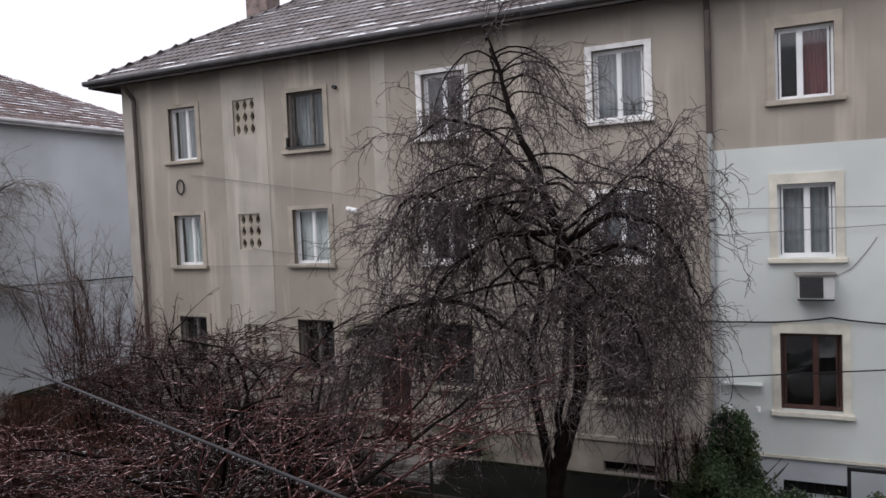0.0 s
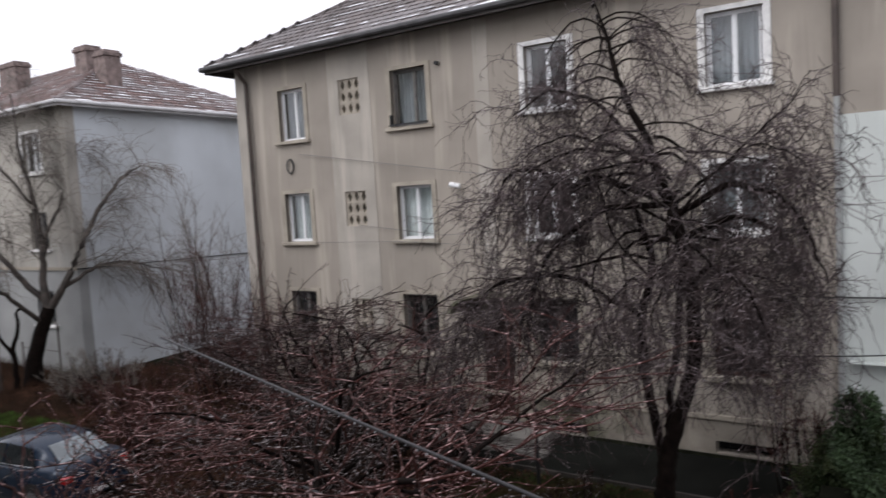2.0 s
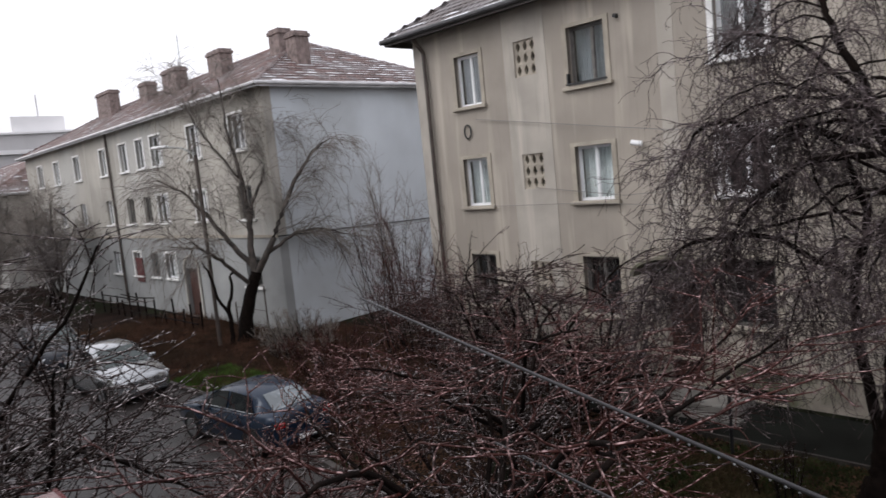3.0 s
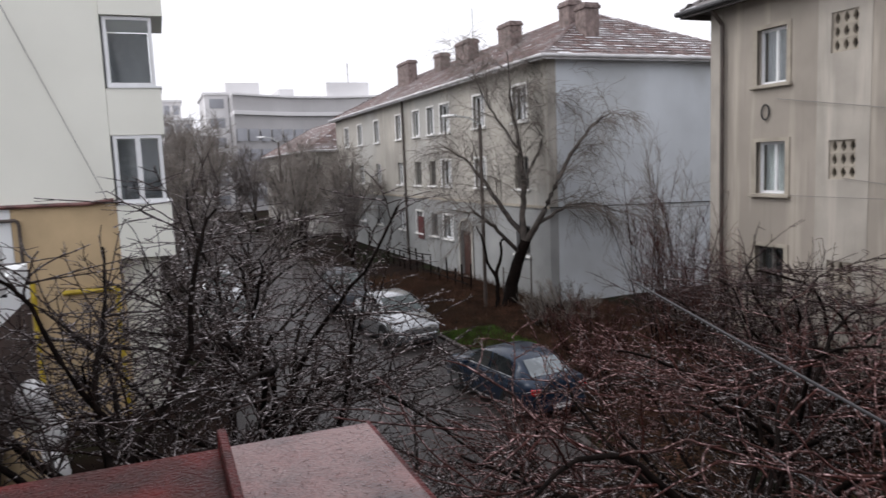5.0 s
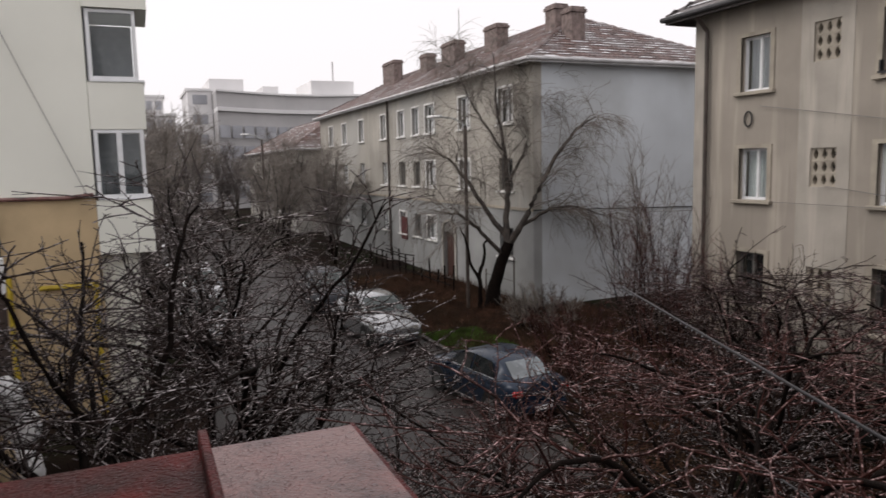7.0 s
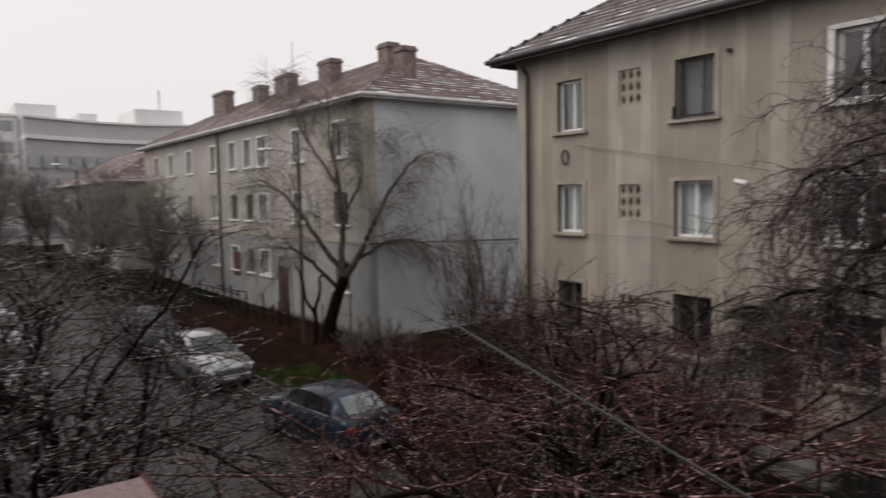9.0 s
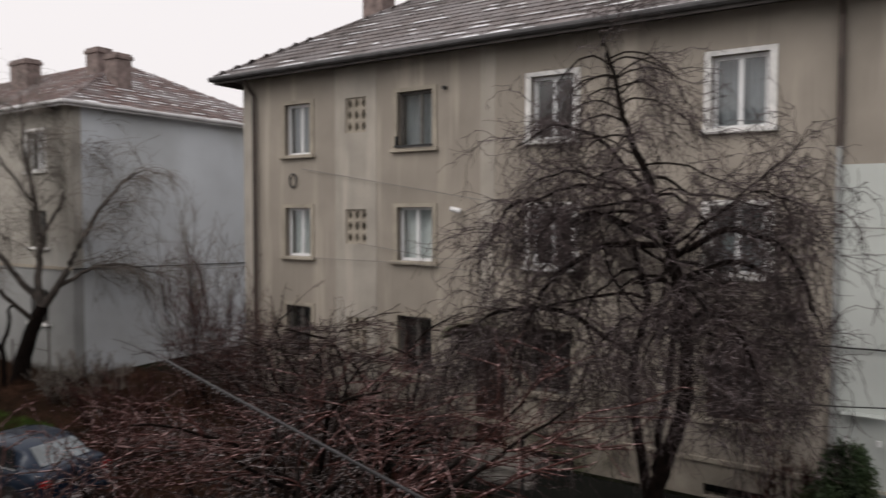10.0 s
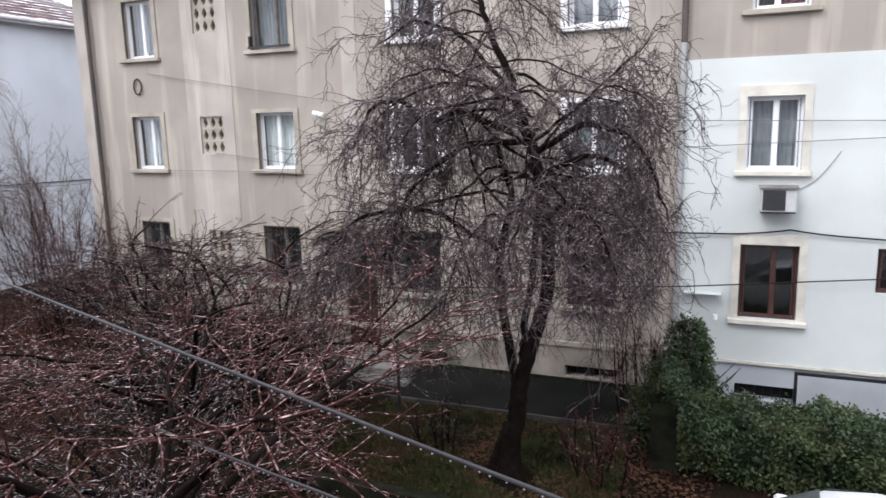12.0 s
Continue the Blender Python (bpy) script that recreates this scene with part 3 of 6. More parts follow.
# second window: the grey cloth stands for sky reflected in its panes
for a, b, z0, z1, fm, cu, su, sp in ((2.28, 3.27, 7.72, 9.08, "pvc", "curtain_red", "trim", (0.43,)), (2.27, 3.25, 4.74, 6.14, "pvc", "curtain_sky_grey", "cream", (0.52,)), (2.27, 3.32, 1.8, 3.3, "wood", None, "cream", (0.58,)),
                                     (4.62, 5.4, 5.32, 6.12, "greywood", "unlit", None, (0.5,)), (4.62, 5.4, 2.45, 3.31, "wood", "unlit", None, (0.5,)), (4.62, 5.4, 7.9, 9.0, "pvc", None, "trim", (0.5,)),
                                     (6.6, 7.6, 7.72, 9.08, "pvc", None, "trim", (0.5,)), (6.6, 7.6, 4.74, 6.14, "pvc", None, "cream", (0.5,)), (6.6, 7.6, 1.8, 3.3, "pvc", None, "cream", (0.5,))):
    window(pose((a + b) / 2, -0.04 if z0 < 6.5 else 0, z0), b - a, z1 - z0, fm, sp, cu, surround=su, sill=su, cfrac=(0.43, 1) if cu == "curtain_red" else (0, 1), thick=0.048, lintel=0.2,
           label={"pvc": "white plastic two-light window with a cream surround", "wood": "brown wooden window with a cream surround", "greywood": "small dark window in the white wall"}[fm])


def vent_grille(x0, x1, z0, z1):
    """A stair-well grille of blocks with pointed holes, three by three."""
    e = empty("vent_grille", pose((x0 + x1) / 2, 0, z0))
    tagged(e, "concrete block grille with nine pointed holes in the house wall", "vent grille", "stair-well grilles")
    w, h = (x1 - x0) / 3, (z1 - z0) / 3
    for i in range(3):
        for j in range(3):
            cx, cz = (i - 1) * w, (j + 0.5) * h
            bm = bmesh.new()
            out = [(cx - w / 2, cz - h / 2), (cx, cz - h / 2), (cx + w / 2, cz - h / 2), (cx + w / 2, cz), (cx + w / 2, cz + h / 2), (cx, cz + h / 2), (cx - w / 2, cz + h / 2), (cx - w / 2, cz)]
            a, b = w * 0.30, h * 0.42
            inn = [(cx - a * 0.75, cz - b * 0.45), (cx, cz - b), (cx + a * 0.75, cz - b * 0.45), (cx + a, cz), (cx + a * 0.75, cz + b * 0.45), (cx, cz + b), (cx - a * 0.75, cz + b * 0.45), (cx - a, cz)]
            V = lambda q, y: [bm.verts.new((x, y, z)) for x, z in q]
            o, n, nb = V(out, 0.03), V(inn, 0.045), V(inn, 0.16)
            for k in range(8):
                q = (k + 1) % 8
                bm.faces.new((o[k], o[q], n[q], n[k]))
                bm.faces.new((n[k], n[q], nb[q], nb[k]))
            bmesh.ops.recalc_face_normals(bm, faces=bm.faces)
            part("grille_block", bm, M["trim"], e)
    # near-black sheet for the shade behind the grille holes
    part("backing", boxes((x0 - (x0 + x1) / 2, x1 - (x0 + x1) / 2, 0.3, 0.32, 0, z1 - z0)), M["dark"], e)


for v in vents:
    vent_grille(*v)
for a, b, z0, z1 in base_vents + [lower[4]]:
    e = empty("basement_window", pose((a + b) / 2, 0.0, z0))
    tagged(e, "low dark basement opening in the plinth", "basement window", "basement openings", kind="structure")
    # near-black sheet for the shade inside the basement opening
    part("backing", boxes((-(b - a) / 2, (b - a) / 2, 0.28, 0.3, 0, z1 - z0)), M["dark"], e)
    bm = bmesh.new()
    for i in range(7):
        x = -(b - a) / 2 + (b - a) * (i + 0.5) / 7
        rod(bm, (x, 0.1, 0), (x, 0.1, z1 - z0), 0.008, n=6)
    part("bars", bm, M["black"], e)

# entrance door with hood and steps
d = empty("door_1", pose((door[0] + door[1]) / 2, 0.12, door[2]))
tagged(d, "dark brown wooden panelled entrance door", "door", kind="structure")
dw, dh = door[1] - door[0], door[3] - door[2]
part("door_frame", boxes((-dw / 2, -dw / 2 + 0.07, 0, 0.1, 0, dh), (dw / 2 - 0.07, dw / 2, 0, 0.1, 0, dh), (-dw / 2 + 0.07, dw / 2 - 0.07, 0, 0.1, dh - 0.07, dh)), M["wood"], d)
part("door_leaf", boxes((-dw / 2 + 0.07, dw / 2 - 0.07, 0.03, 0.08, 0, dh - 0.07)), M["wood"], d)
for i in range(7):
    part("door_panel", boxes((-dw / 2 + 0.12, dw / 2 - 0.12, 0.012, 0.029, 0.12 + i * 0.31, 0.36 + i * 0.31), bevel=0.006), M["wood"], d)
part("door_handle", rods([(0.25, -0.03, 1.0), (0.25, -0.03, 1.16)], 0.012), M["gutter"], d)
e = empty("porch_hood", pose(-6.29, 0, 2.95))
tagged(e, "curved dark concrete hood over the entrance", "porch hood")
bm = bmesh.new()
n = 14
ring = [[(0.95 * math.cos(math.pi * i / n) * r, y, 0.48 * math.sin(math.pi * i / n) * r) for i in range(n + 1)] for r, y in ((1, -0.75), (1, -0.004), (0.9, -0.004), (0.9, -0.75))]
vv = [[bm.verts.new(p) for p in row] for row in ring]
for a in range(4):
    for i in range(n):
        bm.faces.new((vv[a][i], vv[a][i + 1], vv[(a + 1) % 4][i + 1], vv[(a + 1) % 4][i]))
bmesh.ops.recalc_face_normals(bm, faces=bm.faces)
part("shell", bm, M["stucco_base"], e)
e = empty("entrance_steps", pose(-6.2, 0, 0))
tagged(e, "worn pale concrete entrance steps with a landing", "steps")
part("landing", boxes((-1.6, 1.5, -1.2, -0.08, -0.1, 0.3), bevel=0.02), M["concrete"], e)
part("step", boxes((-1.6, 1.75, -1.55, -1.2, -0.1, 0.15), bevel=0.02), M["concrete"], e)

# roof of house A
r = hip_roof(AX0, AX1, 0.0, AYB, 10.02, 0.6, 3.78, M["tile"], "fascia", "roof_garden_house", "", snow=(0.42, 0.42), pick=(-11.5, -4.0))
tagged(r, "grey-brown tiled hip roof dusted with wet snow", "roof", kind="structure")
chimney(-12.4, 3.5, 11.4, 13.6, 0.8)
chimney(-8.8, 4.2, 12.4, 13.6, 1.0)
# downpipes
e = empty("downpipe", pose(-14.32, -0.11, 0))
tagged(e, "dark brown rain pipe down the house corner", "downpipe", "rain pipes")
part("pipe", rods([(0.0, -0.45, 9.95), (0, 0, 9.5), (0, 0, 0.2)], 0.06, 10), M["pipe"], e)
e = empty("downpipe", pose(1.1, -0.12, 0))
tagged(e, "rain pipe, brown above and grey below, beside the white wall", "downpipe", "rain pipes")
part("pipe", rods([(0, -0.4, 9.95), (0, 0, 9.6), (0, 0, 7.2)], 0.062, 10), M["pipe"], e)
part("lower_pipe", rods([(0, 0, 7.2), (0, 0, 0.2)], 0.055, 10), M["pipegrey"], e)
for z in (1.5, 3.5, 5.5):
    part("bracket", boxes((-0.075, 0.075, -0.07, 0.075, z, z + 0.03)), M["gutter"], e)

# ---- house B: long house with a blue-grey gable ----
BX1, BY0, BY1, BX0 = -23.25, -0.65, 10.5, -59.0
bw = [(-26.25, -25.0), (-30.45, -29.25), (-34.9, -33.65), (-36.9, -35.9), (-39.4, -38.3), (-42.7, -41.7), (-47.7, -46.6), (-52.2, -51.0), (-56.2, -55.0)]
bh = [(a, b, *zz) for a, b in bw for zz in ((7.6, 9.1), (4.7, 6.1), (1.8, 3.1))]
bdoor = (-32.6, -31.1, 0.0, 2.4)
bh = [h for h in bh if not (h[0] < -30 and h[1] > -33 and h[2] < 3)] + [bdoor]
tagged(part("wall_street_house", holed(BX0, BX1, 3.95, 9.95, [h for h in bh if h[2] > 4], BY0, BY0 + 0.38), M["bfront"]), "grey-ochre weathered stucco street wall", "wall", kind="structure")
tagged(part("wall_street_house_low", holed(BX0, BX1, -0.3, 3.95, [h for h in bh if h[2] < 4], BY0 - 0.01, BY0 + 0.38), M["bbase"]), "grey stucco on the ground storey, darkened for tree shade and wet", "wall", kind="structure")
tagged(part("trim_street_house", boxes((BX0, BX1, BY0 - 0.06, BY0 - 0.002, 3.9, 4.02)), M["trim"]), "narrow stucco band between storeys", "trim", kind="structure")
tagged(part("wall_gable", boxes((BX1 - 0.38, BX1, BY0 + 0.381, BY1, -0.3, 9.95)), M["bgable"]), "smooth pale blue-grey rendered end wall", "wall", kind="structure")
tagged(part("wall_street_house_back", boxes((BX0, BX1, BY1, BY1 + 0.3, -0.3, 9.95), (BX0 - 0.3, BX0, BY0, BY1, -0.3, 9.95)), M["bfront"]), "plain stucco back wall", "wall", kind="structure")
tagged(part("wall_rooms_street", boxes((BX0 + 0.2, BX1 - 0.5, 1.0, 1.1, -0.3, 9.9)), M["room"]), "plain inner wall behind the windows, coloured dark like an unlit room", "wall", kind="structure")
rb = random.Random(5)
for a, b, z0, z1 in bh[:-1]:
    kind = "pvc" if z0 > 7 else rb.choice(["pvc", "pvc", "greywood"])
    su = "whitetrim" if (kind == "pvc" and a > -40) or z0 > 7 else None
    window(pose((a + b) / 2, BY0 - (0.01 if z0 < 4 else 0), z0), b - a, z1 - z0, kind, (0.5,), rb.choice([None, "curtain", "unlit", "unlit"]), surround=su, sill="whitetrim", swide=0.12, label="white-framed window in the weathered street wall" if kind == "pvc" else "old grey wooden window in the street wall")
e = empty("door_2", pose(-31.85, BY0 + 0.1, 0))
tagged(e, "dark wooden street door under a plastered arch", "door", kind="structure")
part("door_leaf", boxes((-0.74, 0.74, 0.05, 0.12, 0, 2.39)), M["wood"], e)
part("door_frame", boxes((-0.9, -0.75, -0.2, -0.12, 0, 2.4), (0.75, 0.9, -0.2, -0.12, 0, 2.4)), M["bfront"], e)
bm = bmesh.new()
for i in range(12):
    a0, a1 = math.pi * i / 12, math.pi * (i + 1) / 12
    vs = [bm.verts.new((r_ * math.cos(q), y, 2.4 + r_ * 0.75 * math.sin(q))) for y in (-0.2, -0.12) for r_, q in ((0.75, a0), (0.9, a0), (0.9, a1), (0.75, a1))]
    for f in ((0, 1, 2, 3), (4, 5, 6, 7), (0, 1, 5, 4), (2, 3, 7, 6), (1, 2, 6, 5), (3, 0, 4, 7)):
        bm.faces.new([vs[k] for k in f])
bmesh.ops.recalc_face_normals(bm, faces=bm.faces)
part("arch", bm, M["bfront"], e)
e = empty("shutter", pose(-38.6, BY0 - 0.05, 1.45))
tagged(e, "closed red wooden shutter on the street wall", "shutter")
part("leaf", boxes((-0.5, 0.5, -0.03, 0.02, 0, 1.35), bevel=0.01), M["redboard"], e)
r = hip_roof(BX0, BX1, BY0, BY1, 9.97, 0.45, 3.05, M["tilered"], "fasciawhite", "roof_street_house", "", gut="fasciawhite", snow=(0.4, 0.75))
tagged(r, "red tiled hip roof with streaks of wet snow and a white eave", "roof", kind="structure")
for x, y, zb, zt, w in ((-27.3, 3.0, 11.4, 13.1, 0.9), (-25.3, 2.6, 11.0, 12.55, 0.8), (-33.4, 3.0, 11.5, 13.3, 1.5), (-39.2, 3.0, 11.5, 13.35, 2.0), (-43.8, 3.2, 11.5, 13.3, 1.2), (-50.5, 3.0, 11.5, 13.7, 2.6)):
    chimney(x, y, zb, zt, w)
e = empty("downpipe", pose(-41.1, BY0 - 0.1, 0))
tagged(e, "dark rain pipe on the street wall", "downpipe", "rain pipes")
part("pipe", rods([(0, 0, 9.9), (0, 0, 0.2)], 0.07, 8), M["pipe"], e)

# ---- house C: cream block with bay windows ----
CX = -17.0
tagged(part("wall_cream_block", boxes((CX - 10, CX, -24, -16.36, 5.28, 16)), M["creamwall"]), "smooth cream rendered end wall of a taller block", "wall", kind="structure")
tagged(part("wall_cream_low_ochre", boxes((CX - 10, CX - 0.02, -18.62, -16.36, -0.3, 5.27)), M["ochre"]), "bare ochre plaster on the lower wall", "wall", kind="structure")
tagged(part("wall_cream_low_white", boxes((CX - 10, CX - 0.01, -24, -18.63, -0.3, 5.27)), M["whitewall"]), "whitewashed lower wall beside the ochre part", "wall", kind="structure")


def bay(z0, z1, zt, y1, label, lights=2):
    """One storey of the corner bay: parapet from z0 to z1, window band from z1 to zt."""
    e = empty("bay_window", pose(CX, 0, 0))
    tagged(e, label, "bay window", "corner bays")
    part("parapet", boxes((-2.2, 0.02, -16.35, y1, z0, z1), bevel=0.01), M["creamwall"], e)
    part("window_sill", boxes((-2.22, 0.05, -16.3, y1 + 0.03, z1, z1 + 0.05)), M["pvc"], e)
    f = 0.08
    a, b = -16.3, y1 - 0.1
    part("window_frame", boxes((-0.1, 0, a, a + f, z1 + 0.05, zt), (-0.1, 0, b - f, b, z1 + 0.05, zt), (-0.1, 0, a + f, b - f, z1 + 0.05, z1 + 0.05 + f), (-0.1, 0, a + f, b - f, zt - f, zt)), M["pvc"], e)
    if lights == 2:
        part("mullion", boxes((-0.11, 0.01, (a + b) / 2 - 0.06, (a + b) / 2 + 0.06, z1 + 0.05 + f, zt - f)), M["pvc"], e)
    part("side_frame", boxes((-2.2, -2.1, b - f, b, z1 + 0.05, zt), (-2.1, -0.1, b - f, b, zt - f, zt), (-2.1, -0.1, b - f, b, z1 + 0.05, z1 + 0.12)), M["pvc"], e)
    for p, q in ((a + f, (a + b) / 2 - 0.06), ((a + b) / 2 + 0.06, b - f)) if lights == 2 else ((a + f, b - f),):
        part("pane", boxes((-0.06, -0.05, p, q, z1 + 0.13, zt - f)), M["glass"], e).visible_shadow = False
    part("side_pane", boxes((-2.1, -0.1, b - 0.05, b - 0.04, z1 + 0.13, zt - f)), M["glass"], e).visible_shadow = False
    part("back_wall", boxes((-2.3, -2.2, -16.3, y1 - 0.2, z1, zt), (-2.2, -0.12, -16.34, -16.31, z1 + 0.05, zt)), M["curtain_sky_grey"], e)


bay(3.9, 5.22, 6.9, -15.1, "white-framed corner bay window over a cream parapet")
bay(6.9, 8.02, 9.7, -15.12, "large single-pane corner bay window over a cream parapet", 1)
tagged(part("bay_top", boxes((CX - 2.2, CX + 0.1, -16.35, -14.95, 9.72, 14.0)), M["creamwall"]), "cream upper parapet of the corner bay", "wall", kind="structure")
tagged(part("bay_foot", boxes((CX - 10, CX - 0.4, -16.35, -15.5, -0.3, 3.9)), M["creamwall"]), "cream wall under the corner bay", "wall", kind="structure")
bm = rods([(CX + 0.06, -19.6, 5.32), (CX + 0.06, -17.0, 5.3), (CX + 0.06, -16.4, 5.36)], 0.05)
tagged(part("heating_pipe", bm, M["redpale"]), "rust-red pipe run along the cream wall", "pipe")
bm = rods([(CX + 0.08, -20.5, 5.0), (CX + 0.08, -18.5, 5.0), (CX + 0.08, -18.45, 4.9), (CX + 0.08, -18.45, 0.3)], 0.04)
tagged(part("gas_pipe", bm, M["pipe"]), "brown gas pipe bent down the lower wall", "pipe")
tagged(part("gas_pipe", rods([(CX + 0.06, -17.7, 3.2), (CX + 0.06, -16.5, 3.2), (CX + 0.06, -16.5, -0.05)], 0.06), M["yellow"]), "yellow gas pipe along the foot of the wall", "pipe")

tagged(part("gas_pipe", rods([(CX + 0.1, -18.3, 3.5), (CX + 0.1, -18.3, -0.05)], 0.06), M["yellow"]), "yellow gas riser at the edge of the ochre plaster", "pipe")

# ---- neighbour's white loggia ----
e = empty("loggia", pose(0, 0, 0))
tagged(e, "white enclosed balcony with plastic windows above and below", "balcony")
YB = -17.6
part("upper_parapet", boxes((-8.3, -1.3, YB - 1.5, YB, 6.74, 7.8), bevel=0.01), M["whitewall"], e)
part("lower_parapet", boxes((-7.9, -1.3, YB - 1.5, YB + 0.02, 4.25, 5.3), bevel=0.01), M["whitewall"], e)
part("window_ledge", boxes((-8.0, -1.3, YB - 0.1, YB + 0.1, 5.3, 5.36)), M["pvc"], e)
xs = [-8.0, -7.3, -6.6, -5.9, -5.2, -4.5]
bm = bmesh.new()
for x in xs:
    box(bm, x - 0.04, x + 0.04, YB - 0.08, YB, 5.36, 6.73)
    box(bm, x - 0.04, x + 0.04, YB - 0.08, YB, 7.8, 9.3)
box(bm, -8.0, -1.3, YB - 0.075, YB - 0.005, 6.3, 6.37)
box(bm, -8.0, -1.3, YB - 0.075, YB - 0.005, 5.362, 5.43)
box(bm, -8.0, -1.3, YB - 0.075, YB - 0.005, 6.66, 6.72)
part("window_frame", bm, M["pvc"], e)
for a, b in zip(xs, xs[1:]):
    part("pane", boxes((a + 0.04, b - 0.04, YB - 0.05, YB - 0.04, 5.43, 6.66)), M["glass"], e).visible_shadow = False
part("side_pane", boxes((-8.0, -7.99, YB - 1.4, YB - 0.1, 5.36, 6.73)), M["glass"], e).visible_shadow = False
# white wall close behind the panes, brightens them like reflected sky
part("inner_wall", boxes((-8.0, -1.3, YB - 0.7, YB - 0.6, 5.32, 9.29)), M["curtain"], e)
part("soffit", boxes((-8.3, -1.3, YB - 1.5, YB, 9.3, 10.5)), M["whitewall"], e)
tagged(part("wall_neighbour", boxes((-9.5, -1.3, YB - 1.8, YB - 1.65, -0.3, 10.5)), M["whitewall"]), "white wall behind the enclosed balcony", "wall", kind="structure")
tagged(part("wall_neighbour_low", boxes((-14.4, -1.3, YB - 1.4, YB - 0.4, 0.0, 3.549)), M["darkwall"]), "brown stained lower wall beneath the white balcony", "wall", kind="structure")
tagged(part("wall_neighbour_mid", boxes((-14.4, -1.3, YB - 1.4, YB - 0.38, 3.55, 4.248)), M["whitewall"]), "white wall below the enclosed balcony", "wall", kind="structure")
e = empty("air_conditioner", pose(-7.75, YB + 0.2, 4.52))
tagged(e, "white outdoor air conditioner unit with dark grille", "air conditioner")
part("case", boxes((-0.4, 0.4, -0.14, 0.14, 0, 0.62), bevel=0.015), M["acwhite"], e)
part("front_panel", boxes((-0.36, 0.36, 0.141, 0.15, 0.05, 0.57), bevel=0.004), M["acwhite"], e)
part("side_grille", boxes((0.401, 0.41, -0.115, 0.105, 0.05, 0.57)), M["acdark"], e)
part("hose", rods([(0.2, -0.15, 0.1), (0.45, -0.17, -0.1), (0.5, -0.17, -0.7), (0.3, -0.17, -0.9)], 0.025, 7), M["black"], e)
for bx in (-0.3, 0.26):
    part("bracket", boxes((bx, bx + 0.04, -0.18, 0.16, -0.04, -0.002)), M["black"], e)
e = empty("wall_spotlight", pose(-7.3, YB + 0.02, 7.15))
tagged(e, "small black spotlight on the white parapet", "spotlight")
part("arm", boxes((-0.01, 0.01, -0.02, 0.04, -0.01, 0.01)), M["black"], e)
part("housing", boxes((-0.05, 0.05, 0.04, 0.09, -0.03, 0.03), bevel=0.008), M["black"], e)

# ---- own house: wall behind the eye, red sheet roof below it ----
tagged(part("wall_own_house", boxes((-1.3, 12, -17.2, -16.8, -0.3, 12), (-1.3, -0.9, -19.3, -17.21, -0.3, 12)), M["whitewall"]), "plain pale wall of the house the view is taken from", "wall", kind="structure")
tagged(part("wall_own_annex", boxes((-1.1, 12, -16.79, -14.75, -0.3, 4.5)), M["whitewall"]), "plain pale wall of the annex below", "wall", kind="structure")
e = empty("sheet_roof", pose(0, 0, 4.65))
tagged(e, "wet dark red painted sheet metal roof with a standing seam", "sheet roof", kind="structure")
part("sheet", boxes((-1.2, 12, -16.79, -15.24, -0.03, 0.0), bevel=0.004), M["redmetal"], e)
# outer plate: its paler colour is fading plus painted sky sheen
part("faded_sheet", boxes((-1.18, 12, -15.2, -14.55, -0.028, 0.012), bevel=0.004), M["redpale"], e)
bm = boxes((-1.26, 12, -15.245, -15.205, -0.02, 0.075), bevel=0.006)
part("standing_seam", bm, M["redmetal"], e)
part("drip_edge", boxes((-1.22, 12, -14.549, -14.53, -0.1, 0.006), (-1.225, -1.201, -16.79, -14.53, -0.1, -0.006)), M["redmetal"], e)

# ---- trees ----
def unit(a):
    return a / np.maximum(np.linalg.norm(a, axis=-1, keepdims=True), 1e-9)


def grow(start, way, length, k, r0, r1, wander, pull, rng, side=None):
    """Branches from start along way, each in k steps; pull bends them up (+) or down (-)."""
    p, d = np.array(start, float), unit(np.array(way, float))
    n = len(p)
    length = np.broadcast_to(length, (n,))
    pts = [p]
    for i in range(k):
        d = unit(d + rng.normal(0, wander, (n, 3)) + np.array([0, 0, pull]))
        p = p + d * (length / k)[:, None]
        pts.append(p)
    pts = np.stack(pts, 1)
    f = np.linspace(0, 1, k + 1)[None, :, None]
    rad = np.broadcast_to(r0, (n,))[:, None] * (1 - f[..., 0]) + np.broadcast_to(r1, (n,))[:, None] * f[..., 0]
    return pts, rad


def spawn(br, per, lo, hi, angle, rng, spread=0.25, up=0.0):
    """Places and ways for new branches along the given ones."""
    pts, rad = br
    n, k, _ = pts.shape
    idx = np.repeat(np.arange(n), per)
    t = rng.uniform(lo, hi, len(idx)) * (k - 1)
    i = np.minimum(t.astype(int), k - 2)
    f = (t - i)[:, None]
    a, b = pts[idx, i], pts[idx, i + 1]
    tan = unit(b - a)
    per_ = unit(np.cross(tan, rng.normal(0, 1, (len(idx), 3))))
    ang = rng.normal(angle, spread, len(idx))[:, None]
    way = tan * np.cos(ang) + per_ * np.sin(ang) + np.array([0, 0, up])
    r = rad[idx, i] * (1 - f[:, 0]) + rad[idx, i + 1] * f[:, 0]
    return a * (1 - f) + b * f, way, r


